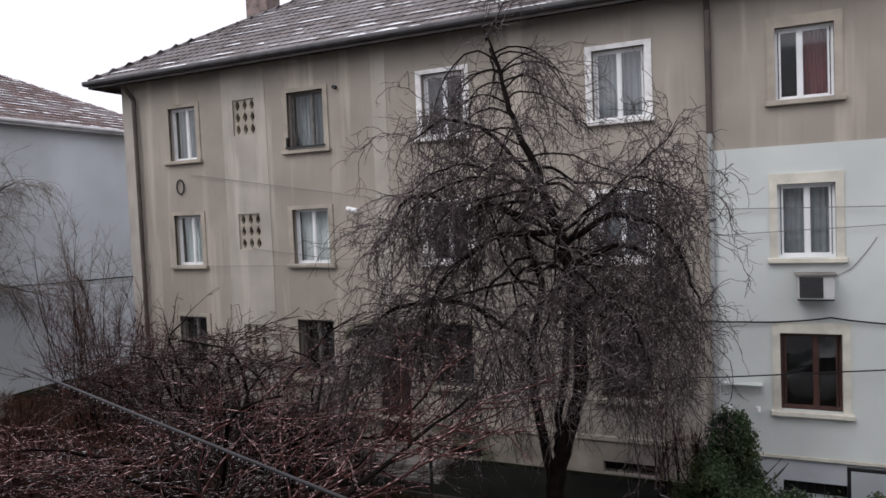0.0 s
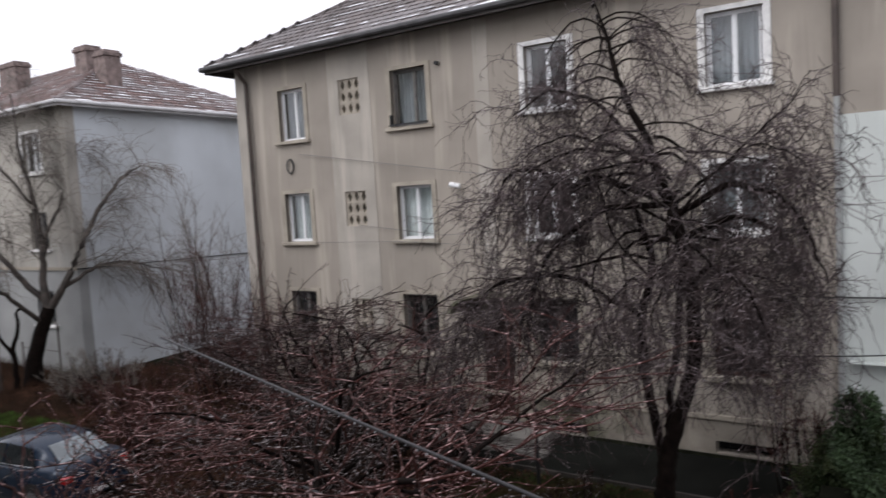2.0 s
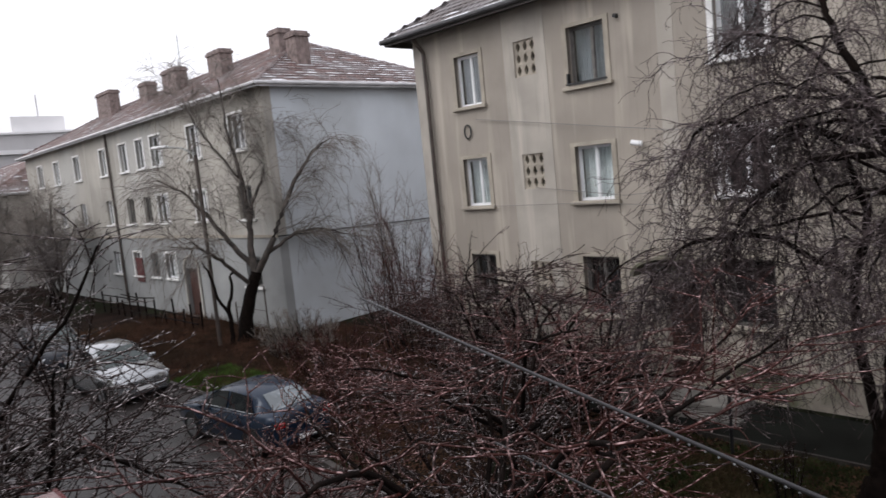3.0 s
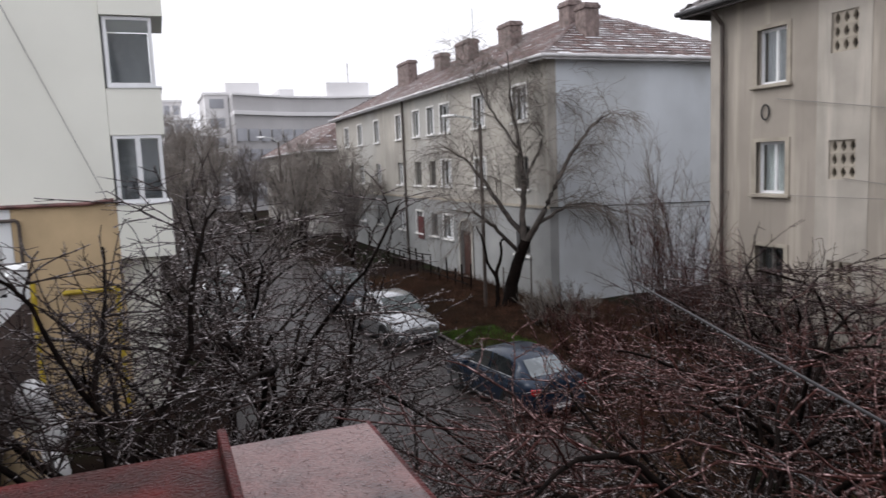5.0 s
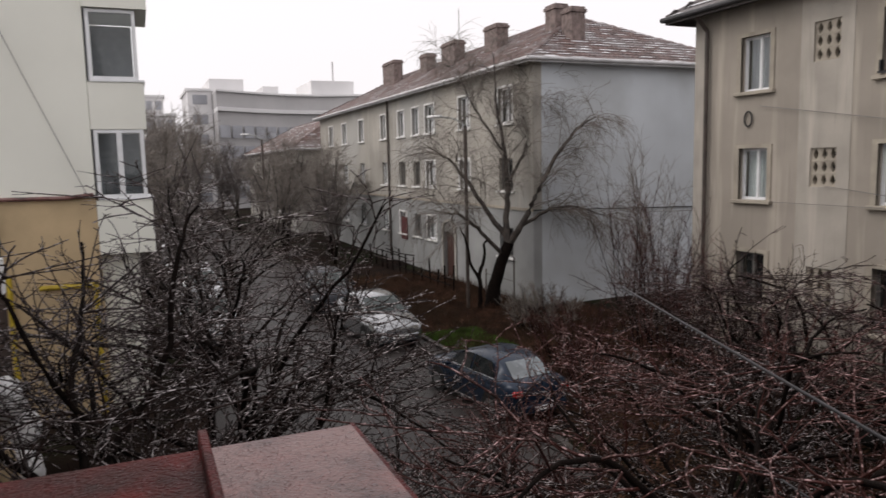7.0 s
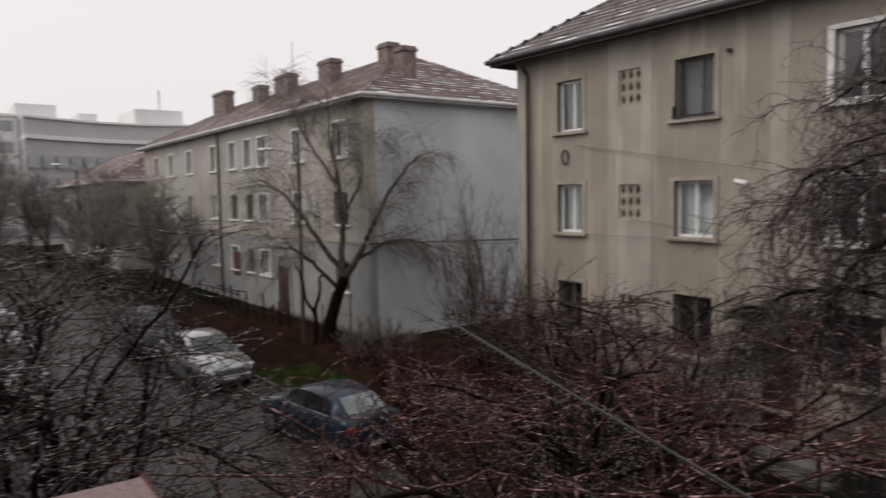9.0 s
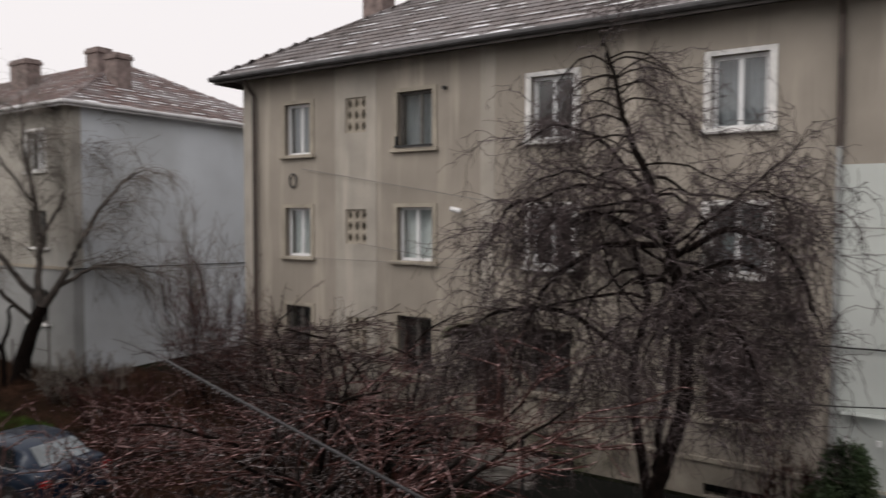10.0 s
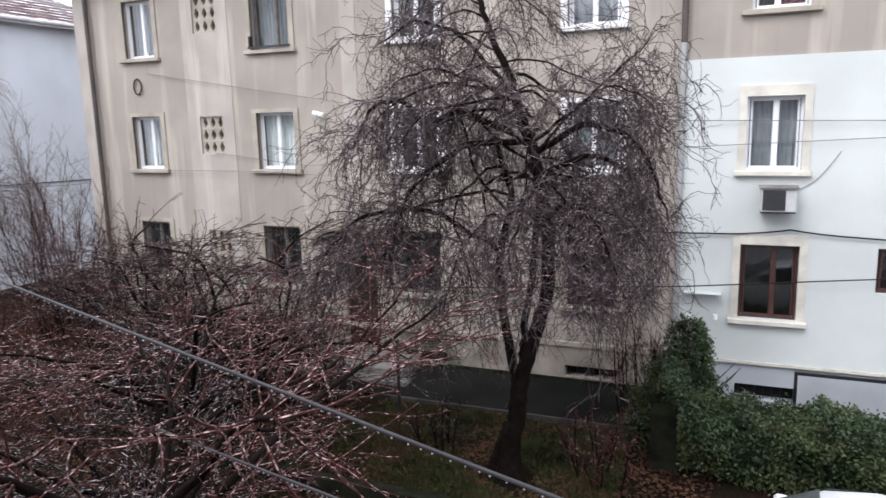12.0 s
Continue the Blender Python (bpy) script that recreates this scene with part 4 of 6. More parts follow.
def tube_mesh(name, sets, sides, material, parent, kind=""):
    """All the branches of some sets as tapering tubes in one mesh."""
    V, F, base = [], [], 0
    for pts, rad in sets:
        n, k, _ = pts.shape
        tan = unit(np.gradient(pts, axis=1))
        ref = np.where(np.abs(tan[..., 2:3]) > 0.9, np.array([1.0, 0, 0]), np.array([0, 0, 1.0]))
        u = unit(np.cross(tan, ref))
        w = np.cross(tan, u)
        ang = np.arange(sides) / sides * math.tau + 0.5
        ring = pts[:, :, None] + rad[:, :, None, None] * (u[:, :, None] * np.cos(ang)[:, None] + w[:, :, None] * np.sin(ang)[:, None])
        V.append(ring.reshape(-1, 3))
        i = np.arange(n)[:, None, None] * k * sides + np.arange(k - 1)[None, :, None] * sides
        s, s2 = np.arange(sides), (np.arange(sides) + 1) % sides
        q = np.stack(np.broadcast_arrays(i + s, i + s2, i + sides + s2, i + sides + s), -1)
        F.append(q.reshape(-1, 4) + base)
        base += n * k * sides
    ob = raw(name, np.concatenate(V), np.concatenate(F), material, parent, smooth=True)
    return tagged(ob, kind=kind)


def limbs(name, br, sides, material, parent):
    """Each branch as a part of its own."""
    for p, r in zip(*br):
        tube_mesh(name, [(p[None], r[None])], sides, material, parent)


def arr(*rows):
    return np.array(rows, float)


def polyline(p, r, rng, jitter=0.012, per=4):
    """A hand-set bough: points and radii smoothed into one tapering tube."""
    p = np.array(p, float)
    fine = np.linspace(0, len(p) - 1, per * len(p))
    pp = np.stack([np.interp(fine, np.arange(len(p)), p[:, c]) for c in range(3)], 1)
    pp[1:-1] = (pp[:-2] + 2 * pp[1:-1] + pp[2:]) / 4
    return (pp + rng.normal(0, jitter, pp.shape))[None], np.interp(fine, np.linspace(0, len(p) - 1, len(r)), r)[None]


def weeping_tree(x, y):
    rng = np.random.default_rng(11)
    e = empty("weeping_tree", pose(x, y, 0))
    tagged(e, "bare weeping tree with dark trunk and hanging twigs before the house", "tree")
    stems = [
        (((0.0, 0, -0.1), (-0.05, 0.02, 0.5), (0.08, 0, 1.0), (0.14, 0, 1.5), (0.2, 0.0, 2.0)), (0.30, 0.19, 0.15, 0.14, 0.13)),
        (((0.14, 0, 1.5), (-0.05, 0.1, 2.3), (-0.2, 0.15, 3.0), (-0.22, 0.2, 3.7), (-0.02, 0.3, 4.6), (-0.3, 0.2, 5.6)), (0.085, 0.075, 0.07, 0.065, 0.055, 0.035)),
        (((0.2, 0, 1.9), (0.4, 0.0, 2.5), (0.62, -0.05, 3.2), (0.62, 0.0, 4.2), (0.45, 0.05, 5.1), (0.2, 0.0, 5.9)), (0.12, 0.11, 0.105, 0.10, 0.09, 0.085)),
        (((0.2, 0, 5.8), (0.02, 0.0, 6.5), (-0.35, 0.0, 7.3), (-0.52, 0.05, 8.0), (-0.8, 0.1, 8.75)), (0.08, 0.058, 0.044, 0.03, 0.012)),
        (((-0.32, 0.05, -0.1), (-0.22, 0.0, 0.4), (-0.02, 0.0, 0.9), (0.1, 0.0, 1.4)), (0.17, 0.13, 0.12, 0.1)),
        (((0.18, 0, 1.9), (0.15, 0.25, 2.6), (0.3, 0.3, 3.4), (0.35, 0.3, 4.4)), (0.07, 0.06, 0.055, 0.045)),
        # bent boughs that rise from the crotch, arch over and fall
        (((0.0, 0.0, 6.3), (-0.7, -0.1, 7.1), (-1.4, -0.2, 7.35), (-1.95, -0.3, 7.0)), (0.035, 0.03, 0.024, 0.012)),
        (((0.1, 0.0, 5.6), (-0.8, 0.1, 6.0), (-1.35, 0.1, 5.75), (-1.75, 0.0, 6.2), (-2.2, -0.1, 6.1), (-2.6, -0.1, 5.4)), (0.055, 0.045, 0.045, 0.04, 0.03, 0.012)),
        (((0.2, 0.0, 5.5), (-0.5, -0.4, 5.5), (-1.2, -0.7, 5.0), (-1.5, -0.8, 4.4), (-1.6, -0.9, 3.7)), (0.05, 0.045, 0.035, 0.03, 0.012)),
        (((0.4, 0.0, 5.3), (1.1, -0.1, 5.75), (1.7, -0.2, 5.65), (2.1, -0.2, 5.2), (2.35, -0.3, 4.4)), (0.055, 0.045, 0.035, 0.026, 0.012)),
        (((0.5, 0.0, 5.0), (1.2, 0.5, 5.3), (1.7, 0.8, 5.0), (1.95, 0.9, 4.2)), (0.045, 0.038, 0.03, 0.012)),
        (((-0.2, 0.2, 3.8), (-1.2, -0.2, 4.5), (-2.3, -0.4, 4.4), (-3.1, -0.4, 3.7), (-3.4, -0.4, 2.8)), (0.04, 0.036, 0.03, 0.02, 0.01)),
        (((0.6, 0.0, 4.3), (1.0, -0.6, 4.7), (1.5, -1.0, 4.5), (1.8, -1.1, 3.8)), (0.04, 0.034, 0.026, 0.012)),
        (((0.3, 0.0, 5.4), (1.1, -0.2, 6.0), (1.7, -0.2, 6.5), (2.2, -0.2, 7.0)), (0.03, 0.02, 0.012, 0.005)),
    ]
    arch = []
    for i, (p, r) in enumerate(stems):
        br = polyline(p, r, rng)
        tube_mesh("trunk" if i == 0 else "limb", [br], 9, M["bark"], e)
        if i > 5:
            arch.append(br)
    n = 26
    az = math.tau * np.arange(n) * 0.382 + rng.uniform(-0.2, 0.2, n)
    st = np.stack([0.1 + rng.uniform(-0.35, 0.3, n), rng.uniform(-0.1, 0.2, n), rng.uniform(3.9, 6.9, n)], 1)
    b1 = grow(st, np.stack([np.cos(az), np.sin(az) * 0.9, rng.uniform(0.1, 1.0, n)], 1), rng.uniform(1.8, 3.4, n) * np.clip(1.25 - (st[:, 2] - 5.2) * 0.3, 0.6, 1.1), 16, 0.026, 0.008, 0.21, -0.11, np.random.default_rng(115))
    b1[0][..., 0] = np.where(b1[0][..., 0] > 1.5, 1.5 + (b1[0][..., 0] - 1.5) * 0.88, b1[0][..., 0])
    limbs("bough", b1, 6, M["bark"], e)
    n = 26
    az, f = np.arange(n) * 2.4, rng.uniform(0.1, 0.95, n)
    bt = grow(np.stack([0.2 - 1.0 * f, np.full(n, 0.05), 5.9 + 2.8 * f], 1), np.stack([np.cos(az), np.sin(az), np.full(n, 0.7)], 1), rng.uniform(1.0, 2.2, n) * (1.2 - 0.5 * f), 12, 0.017, 0.006, 0.16, -0.17, rng)
    limbs("bough", bt, 5, M["bark"], e)
    s, w, r = spawn(bt, 9, 0.25, 1.0, 0.8, rng)
    t2 = grow(s, w, rng.uniform(0.3, 1.0, len(s)), 8, 0.0075, 0.004, 0.26, -0.13, rng)
    s, w, r = spawn(t2, 7, 0.2, 1.0, 0.8, rng)
    t3 = grow(s, w, rng.uniform(0.12, 0.5, len(s)), 5, 0.0052, 0.0034, 0.26, -0.1, rng)
    sets = [t2, t3]
    # crooked twigs: thick in the dome, thinner where they hang
    for src, per in [(b1, 17)] + [(a, 21 if a[0][0, -1, 0] > 0 else 36 if a[0][0, -1, 2] < 4.5 else 13) for a in arch]:
        s, w, r = spawn(src, per, 0.3, 1.0, 1.0, rng)
        b2 = grow(s, w, rng.uniform(0.5, 1.5, len(s)), 10, np.minimum(r * 0.6, 0.015), 0.006, 0.28, -0.13, rng)
        s, w, r = spawn(b2, 6, 0.15, 1.0, 0.85, rng)
        b3 = grow(s, w, rng.uniform(0.25, 1.0, len(s)), 8, 0.0066, 0.0036, 0.32, -0.12, rng)
        s, w, r = spawn(b3, 3, 0.1, 0.95, 0.85, rng)
        b4 = grow(s, w, rng.uniform(0.1, 0.4, len(s)), 4, 0.0044, 0.0028, 0.26, -0.08, rng)
        s, w, r = spawn(src, max(3, per // 4), 0.4, 1.0, 0.9, rng, up=0.2)
        b5 = grow(s, w, rng.uniform(0.3, 0.9, len(s)), 6, 0.006, 0.003, 0.12, 0.0, rng)
        # strands that hang from the bough ends
        s, w, r = spawn(src, max(3, per // 4), 0.55, 1.0, 0.6, rng)
        h1 = grow(s, w, rng.uniform(0.8, 2.5, len(s)), 16, 0.0085, 0.0042, 0.30, -0.2, rng)
        s, w, r = spawn(h1, 7, 0.2, 1.0, 0.8, rng)
        h2 = grow(s, w, rng.uniform(0.12, 0.6, len(s)), 5, 0.0052, 0.0034, 0.3, -0.1, rng)
        for q in (h1, h2):
            q[0][..., 2] = np.maximum(q[0][..., 2], 0.9)
        sets += [b2, b3, b4, b5, h1, h2]
    for q in sets:
        q[0][..., 0] = np.where(q[0][..., 0] > 1.5, 1.5 + (q[0][..., 0] - 1.5) * 0.88, q[0][..., 0])
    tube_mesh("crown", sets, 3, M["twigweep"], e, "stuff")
    return e


def fruit_tree(x, y, top, radius, seed, tw="twig", dens=1.0, label="", lean=(0, 0), trunk_r=0.085, spurs=True, rt=1.0):
    """A garden tree with low spreading boughs, layered side shoots and many knobbly spurs."""
    rng = np.random.default_rng(seed)
    e = empty("bare_tree", pose(x, y, 0))
    tagged(e, label or "bare spreading fruit tree with wet iced twigs", "tree", "garden trees")
    h0 = top * 0.42
    t = grow([(0, 0, -0.1)], [(lean[0], lean[1], 1.0)], h0 + 0.1, 6, trunk_r, trunk_r * 0.75, 0.05, 0.05, rng)
    tube_mesh("trunk", [t], 8, M["bark"], e)
    n = 9
    az = np.arange(n) * math.tau / n + rng.uniform(-0.35, 0.35, n)
    st = t[0][0, rng.integers(3, 7, n)]
    rise = top - h0
    wy = np.stack([np.cos(az) * radius, np.sin(az) * radius, np.full(n, rise) * rng.uniform(0.6, 1.35, n)], 1)
    ln = np.linalg.norm(wy, axis=1)
    b1 = grow(st, wy, ln * rng.uniform(0.8, 1.1, n), 14, trunk_r * 0.46 * rt, 0.011 * rt, 0.13, -0.02, rng)
    cap = lambda q: np.minimum(q[0][..., 2], top * 0.85 + (q[0][..., 2] - top * 0.85) * 0.4)
    b1[0][..., 2] = cap(b1)
    limbs("bough", b1, 7, M["bark"], e)
    flat = np.array([1, 1, 0.4])
    s, w, r = spawn(b1, int(7 * dens), 0.15, 1.0, 0.85, rng, up=0.05)
    b2 = grow(s, w * flat, rng.uniform(0.8, 2.0, len(s)) * radius / 2.4, 14, np.minimum(r * 0.7, 0.015 * rt), 0.0062 * rt, 0.085, 0.012, rng)
    s, w, r = spawn(b2, int(5 * dens), 0.1, 1.0, 0.8, rng)
    b3 = grow(s, w * flat, rng.uniform(0.25, 1.15, len(s)), 9, 0.0078 * rt, 0.0046 * rt, 0.075, 0.015, rng)
    sets = [b2, b3]
    s, w, r = spawn(b3, max(1, int(2 * dens)), 0.1, 1.0, 0.9, rng)
    sets.append(grow(s, w, rng.uniform(0.05, 0.3, len(s)), 4, 0.0052, 0.0038, 0.12, 0.02, rng))
    # a few long shoots that stand out of the crown
    s, w, r = spawn(b1, 3, 0.5, 1.0, 0.5, rng, up=0.6)
    f1 = grow(s, w, rng.uniform(0.5, 1.35, len(s)), 10, 0.0095 * rt, 0.0045 * rt, 0.09, 0.02, rng)
    s, w, r = spawn(f1, 4, 0.2, 1.0, 0.8, rng)
    f2 = grow(s, w, rng.uniform(0.05, 0.4, len(s)), 5, 0.006 * rt, 0.004 * rt, 0.12, 0.0, rng)
    beads = []
    if spurs:
        for b, per in ((b2, 11), (b3, 6), (f1, 12)):
            s, w, r = spawn(b, per, 0.05, 1.0, 1.1, rng)
            beads.append(grow(s, w, rng.uniform(0.012, 0.036, len(s)), 2, 0.0050, 0.0074, 0.1, 0.0, rng))
    for q in sets + beads[:2]:
        q[0][..., 2] = np.maximum(cap(q), 0.05)
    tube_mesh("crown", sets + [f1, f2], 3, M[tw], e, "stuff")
    if beads:
        tube_mesh("frost", beads, 3, M["budred" if tw == "twigred" else "bead"], e, "stuff")
    return e


def tall_tree(x, y, top, radius, seed, tw="twigfar", droop=-0.05, fork=0.35, n=8, label="", group="street trees", trunk_r=0.22, lean=(0, 0), dens=1.0, rt=1.0, wander=0.09, pull=0.02):
    rng = np.random.default_rng(seed)
    e = empty("bare_tree", pose(x, y, 0))
    tagged(e, label or "bare street tree with fine twigs paled for haze", "tree", group)
    h0 = top * fork
    t = grow([(0, 0, -0.1)], [(lean[0], lean[1], 1.0)], h0 + 0.1, 6, trunk_r, trunk_r * 0.75, 0.05, 0.03, rng)
    tube_mesh("trunk", [t], 9, M["bark"], e)
    az = np.arange(n) * math.tau * 0.382 + rng.uniform(-0.3, 0.3, n)
    st = t[0][0, rng.integers(4, 7, n)]
    out = rng.uniform(0.15, 1.0, n)
    wy = np.stack([np.cos(az) * radius * out, np.sin(az) * radius * out, (top - h0) * (1.05 - 0.55 * out)], 1)
    b1 = grow(st, wy, np.linalg.norm(wy, axis=1), 12, trunk_r * 0.5, 0.02, wander, pull, rng)
    limbs("bough", b1, 6, M["bark" if tw == "twig" else "boughfar"], e)
    s, w, r = spawn(b1, int(11 * dens), 0.2, 1.0, 0.6, rng, up=0.1)
    b2 = grow(s, w, rng.uniform(0.8, 2.2, len(s)) * radius / 4, 8, np.minimum(r * 0.55, 0.03), 0.008 * rt, 0.11, droop * 0.5, rng)
    s, w, r = spawn(b2, int(8 * dens), 0.1, 1.0, 0.65, rng)
    b3 = grow(s, w, rng.uniform(0.4, 1.4, len(s)) * radius / 4, 7, 0.008 * rt, 0.004 * rt, 0.12, droop * 1.6, rng)
    s, w, r = spawn(b3, int(4 * dens), 0.1, 1.0, 0.7, rng)
    b4 = grow(s, w, rng.uniform(0.2, 0.8, len(s)) * radius / 4, 4, 0.005 * rt, 0.003 * rt, 0.12, droop * 1.6, rng)
    tube_mesh("crown", [b2, b3, b4], 3, M[tw], e, "stuff")
    return e


def shrub(x, y, top, radius, n, seed, tw, label, group="shrubs", up=0.03):
    """Upright stems out of one stool."""
    rng = np.random.default_rng(seed)
    e = empty("shrub", pose(x, y, 0))
    tagged(e, label, "shrub", group)
    az, rr = rng.uniform(0, math.tau, n), np.sqrt(rng.uniform(0, 1, n)) * radius
    st = np.stack([np.cos(az) * rr * 0.5, np.sin(az) * rr * 0.5, np.full(n, -0.05)], 1)
    wy = np.stack([np.cos(az) * rr * 0.6 / top, np.sin(az) * rr * 0.6 / top, np.ones(n)], 1)
    b1 = grow(st, wy, top * rng.uniform(0.55, 1.0, n), 10, 0.018, 0.006, 0.06, up, rng)
    s, w, r = spawn(b1, 12, 0.15, 1.0, 0.55, rng)
    b2 = grow(s, w, rng.uniform(0.3, 1.1, len(s)) * top / 4, 7, 0.008, 0.004, 0.09, 0.04, rng)
    s, w, r = spawn(b2, 5, 0.1, 1.0, 0.6, rng)
    b3 = grow(s, w, rng.uniform(0.15, 0.5, len(s)) * top / 4, 4, 0.005, 0.003, 0.1, 0.02, rng)
    limbs("stem", b1, 5, M["bark"], e)
    tube_mesh("crown", [b2, b3], 3, M[tw], e, "stuff")
    return e



def leaning_tree(x, y, rz):
    """The old street tree: leaning trunk, three great limbs, long fine drooping twigs. Local x lies across the street view."""
    rng = np.random.default_rng(31)
    e = empty("bare_tree", pose(x, y, 0, 0, 0, rz))
    tagged(e, "old leaning street tree with long haze-paled twigs before the gable", "tree", "street trees")
    tube_mesh("trunk", [polyline(((0, 0, -0.1), (0.12, 0, 0.9), (0.42, 0, 1.9), (0.75, 0, 2.7)), (0.36, 0.27, 0.24, 0.22), rng)], 10, M["bark"], e)
    main = [
        (((0.7, 0, 2.55), (0.62, 0.2, 3.6), (0.75, 0.3, 4.8), (0.6, 0.3, 6.6), (0.3, 0.3, 8.2), (0.25, 0.2, 10.2)), (0.16, 0.13, 0.11, 0.08, 0.05, 0.02)),
        (((0.72, 0, 2.6), (1.3, -0.3, 3.5), (1.9, -0.5, 4.9), (2.7, -0.6, 6.3), (3.5, -0.7, 7.3), (4.1, -0.7, 7.6)), (0.15, 0.12, 0.10, 0.075, 0.05, 0.02)),
        (((1.3, -0.2, 3.4), (2.4, 0.1, 4.0), (3.4, 0.3, 4.1), (4.6, 0.4, 3.7)), (0.08, 0.06, 0.045, 0.02)),
        (((0.65, 0.1, 2.9), (-0.1, 0.4, 3.9), (-0.8, 0.6, 5.0), (-1.5, 0.7, 6.0), (-2.5, 0.8, 6.6)), (0.12, 0.1, 0.08, 0.05, 0.02)),
        (((0.5, 0, 2.2), (-0.4, -0.6, 3.2), (-1.2, -1.0, 3.9), (-2.2, -1.2, 4.1)), (0.09, 0.07, 0.05, 0.02)),
        (((0.7, 0.3, 4.9), (1.4, 0.6, 6.2), (1.8, 0.8, 7.6), (2.0, 0.8, 8.8)), (0.07, 0.055, 0.035, 0.015)),
        (((0.55, 0.3, 6.4), (-0.3, 0.1, 7.6), (-0.9, 0.0, 8.7), (-1.2, 0.0, 9.6)), (0.05, 0.04, 0.028, 0.012)),
    ]
    sets = []
    for p, r in main:
        br = polyline(p, r, rng, 0.02)
        tube_mesh("bough", [br], 8, M["boughfar"], e)
        s, w, r_ = spawn(br, 20, 0.25, 1.0, 0.7, rng, up=0.12)
        b2 = grow(s, w, rng.uniform(0.8, 2.3, len(s)), 9, np.minimum(r_ * 0.5, 0.024), 0.009, 0.12, -0.04, rng)
        s, w, r_ = spawn(b2, 11, 0.15, 1.0, 0.6, rng)
        b3 = grow(s, w, rng.uniform(0.4, 1.5, len(s)), 8, 0.0085, 0.005, 0.12, -0.13, rng)
        s, w, r_ = spawn(b3, 3, 0.1, 1.0, 0.6, rng)
        sets += [b2, b3, grow(s, w, rng.uniform(0.2, 0.7, len(s)), 4, 0.0055, 0.0038, 0.12, -0.14, rng)]
    # crown in the haze-lightened twig colour
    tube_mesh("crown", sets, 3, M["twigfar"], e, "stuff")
    return e


weeping_tree(-1.04, -4.7)
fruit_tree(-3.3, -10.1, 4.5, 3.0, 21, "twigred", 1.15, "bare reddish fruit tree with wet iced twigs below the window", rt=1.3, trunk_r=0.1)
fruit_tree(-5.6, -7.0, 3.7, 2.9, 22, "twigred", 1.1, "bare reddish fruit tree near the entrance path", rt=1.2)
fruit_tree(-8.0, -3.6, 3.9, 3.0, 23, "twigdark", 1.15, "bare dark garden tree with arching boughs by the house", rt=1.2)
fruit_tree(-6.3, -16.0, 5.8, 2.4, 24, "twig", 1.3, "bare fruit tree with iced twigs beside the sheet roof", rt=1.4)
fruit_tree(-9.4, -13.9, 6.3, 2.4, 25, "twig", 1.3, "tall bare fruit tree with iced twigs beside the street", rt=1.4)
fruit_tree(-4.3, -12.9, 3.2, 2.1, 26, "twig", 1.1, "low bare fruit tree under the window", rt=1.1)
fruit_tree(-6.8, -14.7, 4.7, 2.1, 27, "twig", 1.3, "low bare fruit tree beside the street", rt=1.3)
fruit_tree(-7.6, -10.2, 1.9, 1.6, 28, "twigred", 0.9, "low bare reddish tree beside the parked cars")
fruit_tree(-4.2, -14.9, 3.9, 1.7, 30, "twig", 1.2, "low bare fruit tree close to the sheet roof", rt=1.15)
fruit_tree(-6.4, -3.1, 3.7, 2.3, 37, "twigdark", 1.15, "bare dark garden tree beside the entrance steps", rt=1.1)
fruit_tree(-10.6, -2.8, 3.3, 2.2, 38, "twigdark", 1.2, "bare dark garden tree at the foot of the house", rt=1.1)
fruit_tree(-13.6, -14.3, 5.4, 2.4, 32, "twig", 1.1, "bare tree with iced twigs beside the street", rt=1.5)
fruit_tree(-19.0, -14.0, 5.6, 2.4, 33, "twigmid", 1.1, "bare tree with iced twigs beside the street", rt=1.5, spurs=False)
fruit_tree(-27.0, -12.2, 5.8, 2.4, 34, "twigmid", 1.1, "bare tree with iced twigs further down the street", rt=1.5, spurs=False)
fruit_tree(-4.7, -8.7, 3.1, 2.3, 36, "twig", 1.3, "bare dark garden tree with low boughs", rt=1.2)
shrub(-5.6, -3.3, 2.0, 1.0, 18, 53, "twig", "low dark bare shrub beside the steps")
shrub(-7.7, -2.7, 2.5, 1.2, 22, 54, "twig", "dark bare shrub at the foot of the house")
leaning_tree(-23.8, -2.35, 66)
shrub(-17.1, 0.3, 6.2, 2.0, 16, 41, "twigfar", "tall thin bare shrub between the two houses")
shrub(-15.4, -0.9, 5.0, 1.5, 17, 42, "twigred", "tall reddish bare shrub at the house corner")
shrub(-13.2, -1.6, 3.4, 1.5, 26, 43, "twigred", "reddish bare shrub at the foot of the house")
shrub(-10.6, -2.2, 3.0, 1.5, 24, 44, "twig", "dark bare shrub at the foot of the house")
shrub(-12.6, -5.0, 1.8, 1.8, 26, 45, "twigred", "low reddish bare shrub beside the parked car")
shrub(-16.2, -3.4, 1.7, 1.8, 26, 46, "twigred", "low reddish bare shrub on the verge")
shrub(-19.6, -2.4, 1.5, 1.8, 26, 47, "twigfar", "low dry brown shrub before the gable")
shrub(-21.6, -1.0, 1.3, 1.6, 24, 48, "twigfar", "low dry brown shrub before the gable")
shrub(-8.0, -4.8, 2.4, 1.3, 20, 49, "twig", "low dark bare shrub in the garden")
shrub(-2.6, -3.9, 1.1, 0.7, 8, 50, "twig", "small thin bare shrub in the grass")
shrub(0.3, -4.3, 1.3, 0.8, 10, 51, "twigred", "small reddish bare shrub by the trunk")
shrub(0.6, -1.4, 2.4, 0.8, 12, 52, "twigred", "thin reddish bare shrub beside the rain pipe")
e = empty("pruned_tree", pose(-23.6, -3.0, 0, 0, 0, 66))
tagged(e, "small dark pruned tree stump with two bare stubs", "tree")
stump = np.random.default_rng(5)
